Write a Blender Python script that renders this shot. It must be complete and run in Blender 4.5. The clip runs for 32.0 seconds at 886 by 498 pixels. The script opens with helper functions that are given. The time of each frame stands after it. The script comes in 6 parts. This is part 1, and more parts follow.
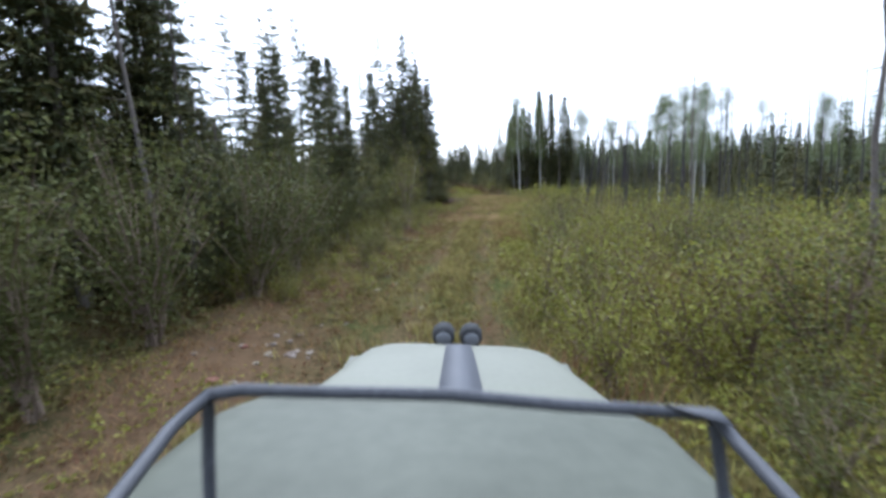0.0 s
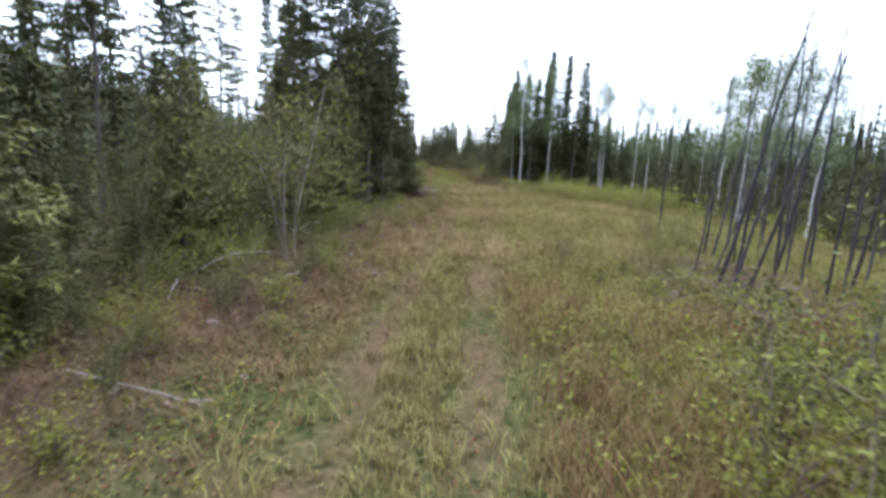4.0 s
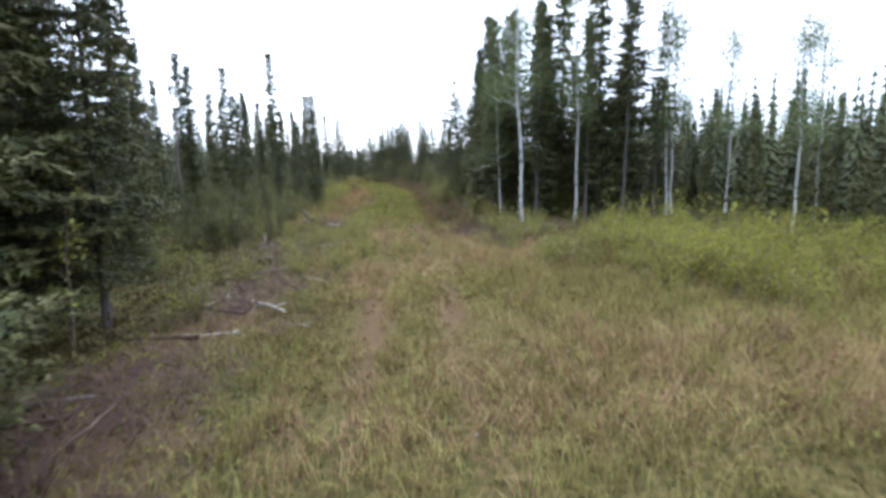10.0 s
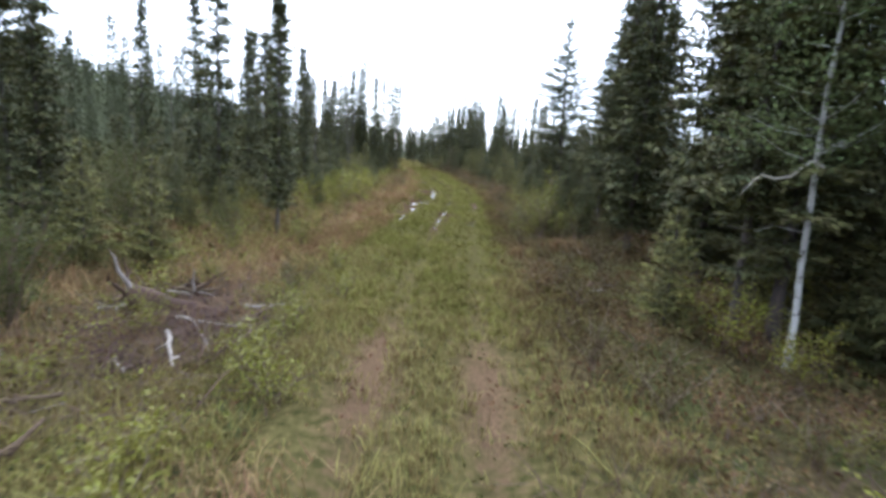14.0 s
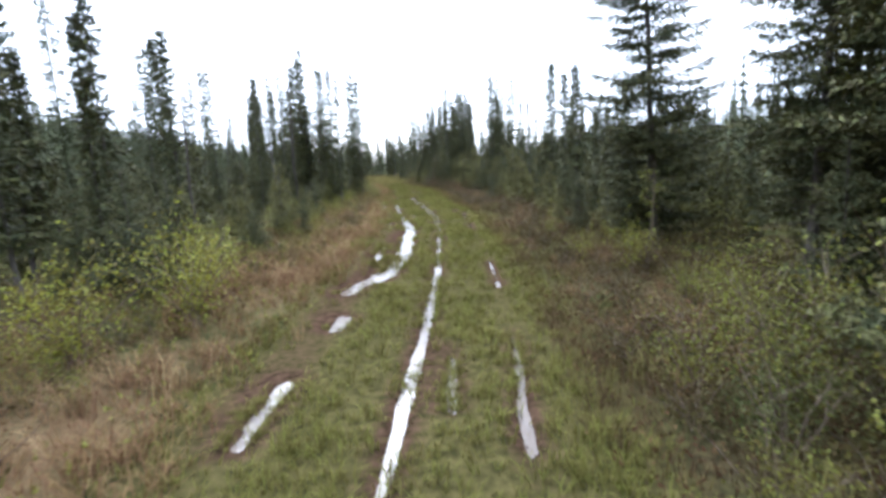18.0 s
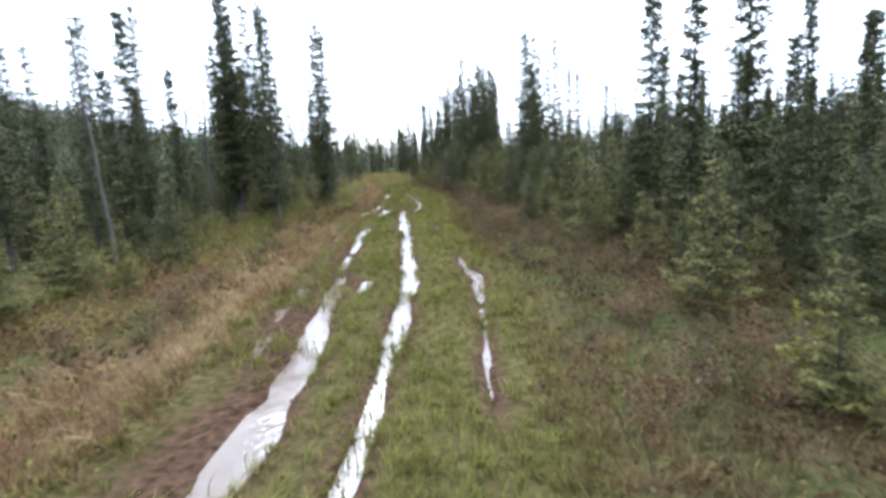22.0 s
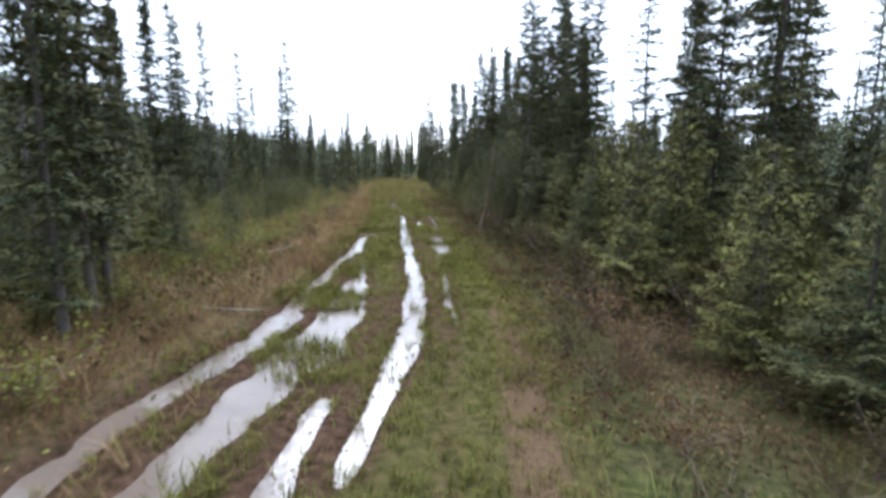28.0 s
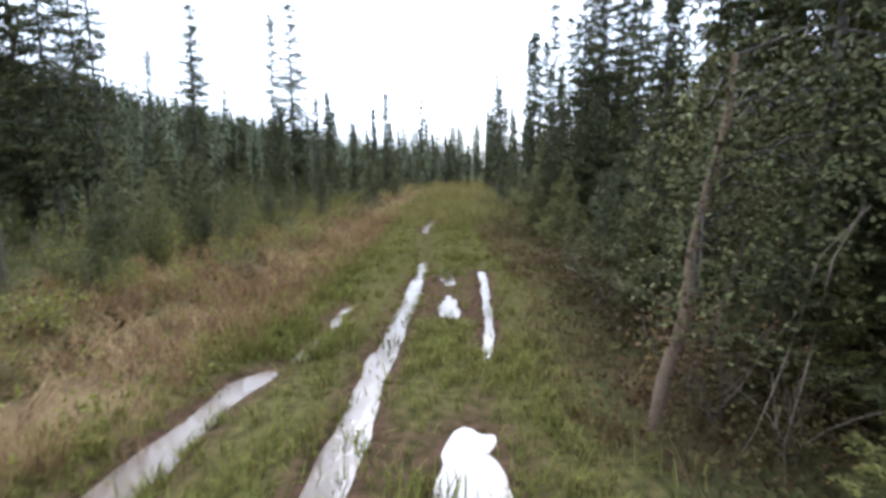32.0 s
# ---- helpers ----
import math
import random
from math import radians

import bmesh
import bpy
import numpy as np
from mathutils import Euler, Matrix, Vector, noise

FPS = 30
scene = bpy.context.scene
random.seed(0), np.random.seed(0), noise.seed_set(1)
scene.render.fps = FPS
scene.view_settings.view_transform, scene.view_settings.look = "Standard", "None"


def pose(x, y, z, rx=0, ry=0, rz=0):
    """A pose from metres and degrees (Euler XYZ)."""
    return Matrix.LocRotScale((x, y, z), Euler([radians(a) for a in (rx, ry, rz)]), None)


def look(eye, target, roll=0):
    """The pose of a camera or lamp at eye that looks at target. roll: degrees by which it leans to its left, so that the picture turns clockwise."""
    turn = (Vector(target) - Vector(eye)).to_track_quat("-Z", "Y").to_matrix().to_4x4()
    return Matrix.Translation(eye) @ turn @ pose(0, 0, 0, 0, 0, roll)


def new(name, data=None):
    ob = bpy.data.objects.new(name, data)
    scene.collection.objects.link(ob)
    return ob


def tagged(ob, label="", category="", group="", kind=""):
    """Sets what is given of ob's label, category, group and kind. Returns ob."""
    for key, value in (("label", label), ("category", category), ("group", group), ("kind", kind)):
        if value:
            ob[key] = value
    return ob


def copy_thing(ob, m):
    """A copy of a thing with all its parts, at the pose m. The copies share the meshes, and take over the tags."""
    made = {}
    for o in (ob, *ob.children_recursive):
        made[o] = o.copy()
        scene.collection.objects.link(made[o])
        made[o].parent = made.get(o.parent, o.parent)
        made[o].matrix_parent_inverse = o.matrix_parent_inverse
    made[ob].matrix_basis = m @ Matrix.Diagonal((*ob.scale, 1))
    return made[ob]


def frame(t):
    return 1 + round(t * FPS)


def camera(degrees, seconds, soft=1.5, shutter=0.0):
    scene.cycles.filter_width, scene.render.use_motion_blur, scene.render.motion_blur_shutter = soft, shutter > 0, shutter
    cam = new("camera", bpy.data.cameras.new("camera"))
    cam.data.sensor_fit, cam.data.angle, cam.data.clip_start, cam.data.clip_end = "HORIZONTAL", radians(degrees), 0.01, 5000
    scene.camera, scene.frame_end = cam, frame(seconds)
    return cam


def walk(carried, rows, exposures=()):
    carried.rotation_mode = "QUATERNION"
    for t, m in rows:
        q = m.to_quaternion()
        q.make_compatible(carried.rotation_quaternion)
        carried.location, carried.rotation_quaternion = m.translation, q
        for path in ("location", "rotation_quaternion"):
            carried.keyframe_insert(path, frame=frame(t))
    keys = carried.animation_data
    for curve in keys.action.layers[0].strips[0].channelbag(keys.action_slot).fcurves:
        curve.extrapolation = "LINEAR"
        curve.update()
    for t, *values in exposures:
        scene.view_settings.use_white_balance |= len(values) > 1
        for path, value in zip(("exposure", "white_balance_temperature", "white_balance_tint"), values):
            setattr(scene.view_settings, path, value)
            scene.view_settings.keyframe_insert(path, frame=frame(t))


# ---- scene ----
cam = camera(80.0, 32.0, soft=3.4, shutter=0.25)
PATH = [
    (0, (0.048, -0.009, 2.347), (-0.227, 4.936, 1.664), -1.8),
    (0.5, (-0.025, 1.991, 2.420), (-0.448, 6.901, 1.578), 0.3),
    (1, (-0.154, 3.812, 2.349), (-0.453, 8.718, 1.431), 3.0),
    (1.5, (-0.164, 5.843, 2.384), (-0.417, 10.755, 1.484), 3.5),
    (2, (-0.154, 7.785, 2.391), (-0.434, 12.691, 1.465), 4.9),
    (2.5, (-0.099, 9.698, 2.379), (-0.252, 14.630, 1.572), 6.0),
    (4.5, (0.145, 16.677, 2.251), (0.073, 21.599, 1.374), 2.5),
    (5, (0.129, 18.448, 2.207), (0.182, 23.376, 1.363), 4.4),
    (5.5, (0.274, 19.885, 2.215), (0.166, 24.798, 1.291), 1.5),
    (6, (0.328, 21.428, 2.300), (0.209, 26.343, 1.392), 1.1),
    (6.5, (0.354, 23.215, 2.251), (0.350, 28.155, 1.480), 2.2),
    (7, (0.452, 25.117, 2.261), (0.480, 30.031, 1.339), 1.5),
    (7.5, (0.581, 27.076, 2.295), (0.618, 32.006, 1.466), 0.7),
    (8, (0.848, 29.226, 2.186), (0.844, 34.164, 1.400), -2.6),
    (8.5, (0.820, 31.615, 2.199), (0.968, 36.565, 1.504), 1.9),
    (9, (1.103, 33.915, 2.343), (1.268, 38.870, 1.694), -1.5),
    (9.5, (1.170, 36.374, 2.533), (1.430, 41.304, 1.737), 1.8),
    (10, (1.476, 38.704, 2.511), (1.687, 43.638, 1.726), -1.4),
    (10.5, (1.675, 41.011, 2.418), (1.747, 45.959, 1.701), -2.6),
    (11, (1.744, 43.263, 2.472), (1.656, 48.204, 1.712), -1.2),
    (11.5, (1.682, 45.344, 2.565), (1.525, 50.263, 1.684), -0.2),
    (12, (1.684, 47.390, 2.622), (1.430, 52.304, 1.737), -0.1),
    (12.5, (1.665, 49.453, 2.587), (1.278, 54.358, 1.698), 0.6),
    (13, (1.539, 51.373, 2.585), (1.166, 56.273, 1.664), 2.3),
    (13.5, (1.418, 53.399, 2.515), (1.021, 58.291, 1.561), 2.7),
    (14, (1.126, 55.461, 2.433), (0.772, 60.368, 1.541), 4.2),
    (14.5, (0.938, 58.043, 2.308), (0.643, 62.936, 1.325), 5.1),
    (16.5, (0.904, 64.695, 2.032), (0.362, 69.598, 1.212), -4.0),
    (17, (0.787, 66.383, 2.166), (0.291, 71.305, 1.440), -5.1),
    (17.5, (0.510, 68.254, 2.253), (-0.027, 73.134, 1.307), -3.3),
    (18, (0.346, 70.028, 2.385), (0.004, 74.951, 1.578), -3.0),
    (18.5, (0.291, 71.670, 2.484), (-0.009, 76.581, 1.594), -0.9),
    (19, (0.405, 73.430, 2.487), (0.113, 78.328, 1.528), -2.5),
    (19.5, (0.431, 75.359, 2.515), (0.232, 80.269, 1.592), -1.8),
    (20, (0.503, 76.911, 2.493), (0.102, 81.827, 1.670), -3.7),
    (20.5, (0.459, 78.454, 2.403), (0.112, 83.372, 1.570), -4.0),
    (21, (0.389, 80.030, 2.420), (0.051, 84.956, 1.630), -2.9),
    (21.5, (0.423, 81.936, 2.349), (-0.055, 86.848, 1.543), -3.3),
    (22, (0.289, 83.735, 2.384), (-0.273, 88.632, 1.541), -2.6),
    (22.5, (0.166, 85.441, 2.400), (-0.522, 90.309, 1.491), -1.8),
    (23, (0.080, 87.117, 2.411), (-0.609, 91.989, 1.521), -1.9),
    (23.5, (-0.206, 89.102, 2.379), (-0.828, 93.959, 1.367), -1.0),
    (24, (-0.531, 90.701, 2.166), (-1.203, 95.586, 1.336), -2.4),
    (24.5, (-0.550, 92.068, 2.382), (-1.492, 96.914, 1.586), -1.4),
    (25, (-0.545, 93.568, 2.511), (-1.738, 98.382, 1.872), -3.3),
    (25.5, (-0.843, 95.371, 2.637), (-1.980, 100.186, 1.912), -0.4),
    (27.5, (-2.238, 102.377, 2.423), (-3.231, 107.203, 1.569), 3.2),
    (28, (-2.310, 104.136, 2.447), (-3.118, 109.006, 1.650), 0.0),
    (28.5, (-2.419, 105.816, 2.481), (-3.239, 110.675, 1.632), -2.9),
    (29, (-2.625, 107.366, 2.445), (-3.416, 112.225, 1.573), -2.0),
    (29.5, (-2.883, 109.217, 2.371), (-3.603, 114.099, 1.561), -1.7),
    (30, (-3.208, 110.909, 2.300), (-4.157, 115.752, 1.495), 1.3),
    (30.5, (-3.635, 112.684, 2.284), (-4.838, 117.481, 1.547), 3.3),
    (31, (-4.095, 114.400, 2.198), (-5.466, 119.166, 1.558), 3.5),
    (31.5, (-4.458, 115.967, 2.182), (-5.900, 120.685, 1.367), 5.2),
    (32, (-4.479, 117.595, 2.195), (-5.934, 122.316, 1.424), -0.1),
]
walk(cam, [(t, look(eye, target, roll)) for t, eye, target, roll in PATH], [(0, 1.0, 5250, 11), (5, 1.40, 5250, 11), (10, 1.35, 5250, 11), (14, 1.29, 5250, 11), (17, 1.35, 5250, 11), (18, 1.27, 5250, 11), (21, 1.33, 5250, 11), (25, 1.45, 5250, 11), (28, 1.01, 5250, 11), (29, 0.77, 5250, 11), (30, 1.00, 5250, 11), (32, 1.13, 5250, 11)])

# ---- world and sun ----
SUN_ELEV, SUN_TURN = 34.0, 14.0
world = bpy.data.worlds.new("overcast_sky")
scene.world = world
world.use_nodes = True
wn, wl = world.node_tree.nodes, world.node_tree.links
wn.clear()
w_out = wn.new("ShaderNodeOutputWorld")
w_bg = wn.new("ShaderNodeBackground")
w_sky = wn.new("ShaderNodeTexSky")
w_sky.sky_type = "NISHITA"
w_sky.sun_disc = False
w_sky.sun_elevation, w_sky.sun_rotation = radians(SUN_ELEV), radians(-SUN_TURN)
w_mix = wn.new("ShaderNodeMix")
w_mix.data_type = "RGBA"
w_tc = wn.new("ShaderNodeTexCoord")
w_noise = wn.new("ShaderNodeTexNoise")
w_noise.inputs["Scale"].default_value, w_noise.inputs["Detail"].default_value = 2.2, 5
w_ramp = wn.new("ShaderNodeMapRange")
w_ramp.inputs[1].default_value, w_ramp.inputs[2].default_value = 0.3, 0.55
w_ramp.inputs[3].default_value, w_ramp.inputs[4].default_value = 0.72, 1.0
wl.new(w_tc.outputs["Generated"], w_noise.inputs["Vector"])
wl.new(w_noise.outputs["Fac"], w_ramp.inputs[0])
wl.new(w_ramp.outputs[0], w_mix.inputs[0])
wl.new(w_sky.outputs[0], w_mix.inputs[6])
w_dot = wn.new("ShaderNodeVectorMath")
w_dot.operation = "DOT_PRODUCT"
w_dot.inputs[1].default_value = (-math.sin(radians(SUN_TURN)) * math.cos(radians(SUN_ELEV)), math.cos(radians(SUN_TURN)) * math.cos(radians(SUN_ELEV)), math.sin(radians(SUN_ELEV)))
w_glow = wn.new("ShaderNodeMapRange")
w_glow.interpolation_type = "SMOOTHSTEP"
w_glow.inputs[1].default_value, w_glow.inputs[2].default_value = 0.1, 1.0
w_cloud = wn.new("ShaderNodeMix")
w_cloud.data_type = "RGBA"
w_cloud.inputs[6].default_value, w_cloud.inputs[7].default_value = (4.1, 4.25, 4.5, 1), (7.6, 7.5, 7.3, 1)
wl.new(w_tc.outputs["Generated"], w_dot.inputs[0])
wl.new(w_dot.outputs["Value"], w_glow.inputs[0])
wl.new(w_glow.outputs[0], w_cloud.inputs[0])
# an overcast dome is three times as bright overhead as at the horizon
w_sep = wn.new("ShaderNodeSeparateXYZ")
w_dome = wn.new("ShaderNodeMapRange")
w_dome.inputs[3].default_value, w_dome.inputs[4].default_value = 1.0, 3.0
w_lift = wn.new("ShaderNodeVectorMath")
w_lift.operation = "SCALE"
wl.new(w_tc.outputs["Generated"], w_sep.inputs[0])
wl.new(w_sep.outputs[2], w_dome.inputs[0])
wl.new(w_cloud.outputs[2], w_lift.inputs[0])
wl.new(w_dome.outputs[0], w_lift.inputs["Scale"])
wl.new(w_lift.outputs[0], w_mix.inputs[7])
wl.new(w_mix.outputs[2], w_bg.inputs[0])
w_bg.inputs[1].default_value = 0.13
wl.new(w_bg.outputs[0], w_out.inputs[0])

sun_data = bpy.data.lights.new("sun", "SUN")
sun_data.energy, sun_data.angle, sun_data.color = 1.0, radians(25), (1.0, 0.95, 0.88)
sun = new("sun", sun_data)
sun.matrix_world = pose(0, 0, 60, 90 - SUN_ELEV, 0, 180 + SUN_TURN)

# ---- materials ----


def material(name, low, high, rough=0.8, scale=6.0, detail_scale=60.0, bump=0.3, vary=0.25, metal=0.0, spec=0.15, bump_dist=0.01, islands=False, through_light=0.0, coords="Object"):
    """Two-scale noise between two colours, varied from object to object (or island to island)."""
    m = bpy.data.materials.new(name)
    m.use_nodes = True
    n, l = m.node_tree.nodes, m.node_tree.links
    b = n["Principled BSDF"]
    b.inputs["Roughness"].default_value, b.inputs["Metallic"].default_value = rough, metal
    b.inputs["Specular IOR Level"].default_value = spec
    tc = n.new("ShaderNodeTexCoord")
    big, fine = n.new("ShaderNodeTexNoise"), n.new("ShaderNodeTexNoise")
    big.inputs["Scale"].default_value, big.inputs["Detail"].default_value = scale, 4
    fine.inputs["Scale"].default_value, fine.inputs["Detail"].default_value = detail_scale, 3
    l.new(tc.outputs[coords], big.inputs["Vector"])
    l.new(tc.outputs[coords], fine.inputs["Vector"])
    add = n.new("ShaderNodeMath")
    add.operation = "MULTIPLY_ADD"
    add.inputs[1].default_value, add.inputs[2].default_value = 0.5, 0.0
    l.new(fine.outputs["Fac"], add.inputs[0])
    half = n.new("ShaderNodeMath")
    half.operation = "MULTIPLY_ADD"
    half.inputs[1].default_value = 0.5
    l.new(big.outputs["Fac"], half.inputs[0])
    l.new(add.outputs[0], half.inputs[2])
    ramp = n.new("ShaderNodeMapRange")
    ramp.inputs[1].default_value, ramp.inputs[2].default_value = 0.32, 0.68
    l.new(half.outputs[0], ramp.inputs[0])
    mix = n.new("ShaderNodeMix")
    mix.data_type = "RGBA"
    mix.inputs[6].default_value, mix.inputs[7].default_value = (*low, 1), (*high, 1)
    l.new(ramp.outputs[0], mix.inputs[0])
    hsv = n.new("ShaderNodeHueSaturation")
    l.new(mix.outputs[2], hsv.inputs["Color"])
    if vary:
        if islands:
            src = n.new("ShaderNodeNewGeometry").outputs["Random Per Island"]
        else:
            src = n.new("ShaderNodeObjectInfo").outputs["Random"]
        vr = n.new("ShaderNodeMapRange")
        vr.inputs[3].default_value, vr.inputs[4].default_value = 1 - vary, 1 + vary
        l.new(src, vr.inputs[0])
        l.new(vr.outputs[0], hsv.inputs["Value"])
        hr = n.new("ShaderNodeMapRange")
        hr.inputs[3].default_value, hr.inputs[4].default_value = 0.5 - vary * 0.09, 0.5 + vary * 0.05
        l.new(src, hr.inputs[0])
        l.new(hr.outputs[0], hsv.inputs["Hue"])
    l.new(hsv.outputs[0], b.inputs["Base Color"])
    if bump:
        bp = n.new("ShaderNodeBump")
        bp.inputs["Strength"].default_value, bp.inputs["Distance"].default_value = bump, bump_dist
        l.new(fine.outputs["Fac"], bp.inputs["Height"])
        l.new(bp.outputs[0], b.inputs["Normal"])
    if through_light:
        tr = n.new("ShaderNodeBsdfTranslucent")
        l.new(hsv.outputs[0], tr.inputs["Color"])
        ms = n.new("ShaderNodeMixShader")
        ms.inputs[0].default_value = through_light
        l.new(b.outputs[0], ms.inputs[1])
        l.new(tr.outputs[0], ms.inputs[2])
        l.new(ms.outputs[0], n["Material Output"].inputs["Surface"])
    return m


M = {}
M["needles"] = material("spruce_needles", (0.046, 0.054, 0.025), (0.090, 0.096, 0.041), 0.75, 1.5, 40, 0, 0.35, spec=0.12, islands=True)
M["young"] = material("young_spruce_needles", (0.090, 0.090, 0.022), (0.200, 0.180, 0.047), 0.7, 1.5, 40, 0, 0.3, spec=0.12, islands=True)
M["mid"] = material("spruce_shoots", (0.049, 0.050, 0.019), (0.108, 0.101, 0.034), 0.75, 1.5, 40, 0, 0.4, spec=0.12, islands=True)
M["bark"] = material("spruce_bark", (0.050, 0.042, 0.036), (0.125, 0.105, 0.088), 0.9, 5, 45, 0.7, 0.2)
M["red_bark"] = material("pale_brown_bark", (0.105, 0.070, 0.046), (0.215, 0.148, 0.100), 0.9, 5, 45, 0.7, 0.1)
M["burnt"] = material("charred_bark", (0.018, 0.016, 0.015), (0.07, 0.062, 0.058), 0.9, 4, 40, 0.6, 0.3)
M["deadwood"] = material("weathered_wood", (0.15, 0.125, 0.10), (0.38, 0.335, 0.285), 0.85, 4, 50, 0.6, 0.3)
M["darkwood"] = material("rotten_wood", (0.040, 0.026, 0.017), (0.125, 0.085, 0.055), 0.9, 4, 50, 0.6, 0.3)
M["willow"] = material("willow_leaves", (0.098, 0.104, 0.020), (0.220, 0.200, 0.040), 0.6, 1.2, 30, 0, 0.4, spec=0.12, islands=True, through_light=0.35)
M["moundleaf"] = material("bright_willow_leaves", (0.130, 0.138, 0.020), (0.275, 0.250, 0.042), 0.6, 1.2, 30, 0, 0.4, spec=0.12, islands=True, through_light=0.35)
M["darkleaf"] = material("alder_leaves", (0.046, 0.052, 0.016), (0.108, 0.106, 0.030), 0.6, 1.2, 30, 0, 0.35, spec=0.12, islands=True, through_light=0.35)
M["yellowleaf"] = material("yellow_green_leaves", (0.115, 0.120, 0.019), (0.225, 0.205, 0.036), 0.6, 1.2, 30, 0, 0.3, spec=0.25, islands=True, through_light=0.3)
M["aspenleaf"] = material("aspen_leaves", (0.060, 0.080, 0.028), (0.125, 0.145, 0.052), 0.6, 1.2, 30, 0, 0.3, spec=0.12, islands=True, through_light=0.3)
M["twig"] = material("twigs", (0.09, 0.065, 0.045), (0.20, 0.15, 0.11), 0.85, 6, 40, 0, 0.2)
M["straw"] = material("dead_grass", (0.175, 0.115, 0.058), (0.35, 0.24, 0.125), 0.8, 0.5, 20, 0, 0.35, islands=True, through_light=0.15, spec=0.0)
M["redstraw"] = material("brown_sedge", (0.115, 0.072, 0.032), (0.250, 0.160, 0.076), 0.8, 0.5, 20, 0, 0.35, islands=True, through_light=0.15, spec=0.0)
M["grass"] = material("green_grass", (0.084, 0.086, 0.019), (0.180, 0.163, 0.044), 0.7, 0.5, 20, 0, 0.35, islands=True, through_light=0.2, spec=0.0)
M["meadow"] = material("meadow_grass", (0.108, 0.096, 0.030), (0.250, 0.205, 0.074), 0.75, 0.5, 20, 0, 0.4, islands=True, through_light=0.2, spec=0.0)
M["rock"] = material("pale_stone", (0.12, 0.095, 0.072), (0.30, 0.255, 0.205), 0.9, 5, 40, 0.6, 0.25)
M["redrock"] = material("rusty_earth_clod", (0.13, 0.065, 0.040), (0.27, 0.15, 0.10), 0.95, 5, 40, 0.8, 0.25)
# dull olive-brown leaves, with the shade under the trees put into their colour
M["heath"] = material("shade_darkened_heath_leaves", (0.042, 0.035, 0.013), (0.102, 0.078, 0.027), 0.7, 1.2, 30, 0, 0.4, spec=0.08, islands=True, through_light=0.25)
# sedge brown with the right side's shade put in; serves wet crumbs too
M["umber"] = material("shade_darkened_brown", (0.052, 0.036, 0.018), (0.125, 0.086, 0.042), 0.8, 0.5, 20, 0, 0.35, islands=True, through_light=0.15, spec=0.0)
M["brownleaf"] = material("withered_birch_leaves", (0.100, 0.060, 0.026), (0.205, 0.130, 0.058), 0.7, 1.2, 30, 0, 0.4, spec=0.12, islands=True, through_light=0.25)
M["moss"] = material("litter_leaves", (0.065, 0.036, 0.018), (0.17, 0.10, 0.05), 0.85, 1, 30, 0, 0.4, islands=True, spec=0.0)


def birch_material():
    m = material("aspen_bark", (0.29, 0.275, 0.245), (0.52, 0.50, 0.455), 0.8, 4, 40, 0.3, 0.12)
    n, l = m.node_tree.nodes, m.node_tree.links
    tc = n.new("ShaderNodeTexCoord")
    mp = n.new("ShaderNodeMapping")
    mp.inputs["Scale"].default_value = (5, 5, 4.5)
    vo = n.new("ShaderNodeTexNoise")
    vo.inputs["Scale"].default_value, vo.inputs["Detail"].default_value = 1.6, 5
    l.new(tc.outputs["Object"], mp.inputs[0])
    l.new(mp.outputs[0], vo.inputs["Vector"])
    mr = n.new("ShaderNodeMapRange")
    mr.inputs[1].default_value, mr.inputs[2].default_value = 0.56, 0.64
    l.new(vo.outputs["Fac"], mr.inputs[0])
    mx = n.new("ShaderNodeMix")
    mx.data_type = "RGBA"
    mx.inputs[7].default_value = (0.05, 0.045, 0.04, 1)
    hsv = next(x for x in n if x.bl_idname == "ShaderNodeHueSaturation")
    l.new(mr.outputs[0], mx.inputs[0])
    l.new(hsv.outputs[0], mx.inputs[6])
    l.new(mx.outputs[2], n["Principled BSDF"].inputs["Base Color"])
    return m


M["aspen"] = birch_material()


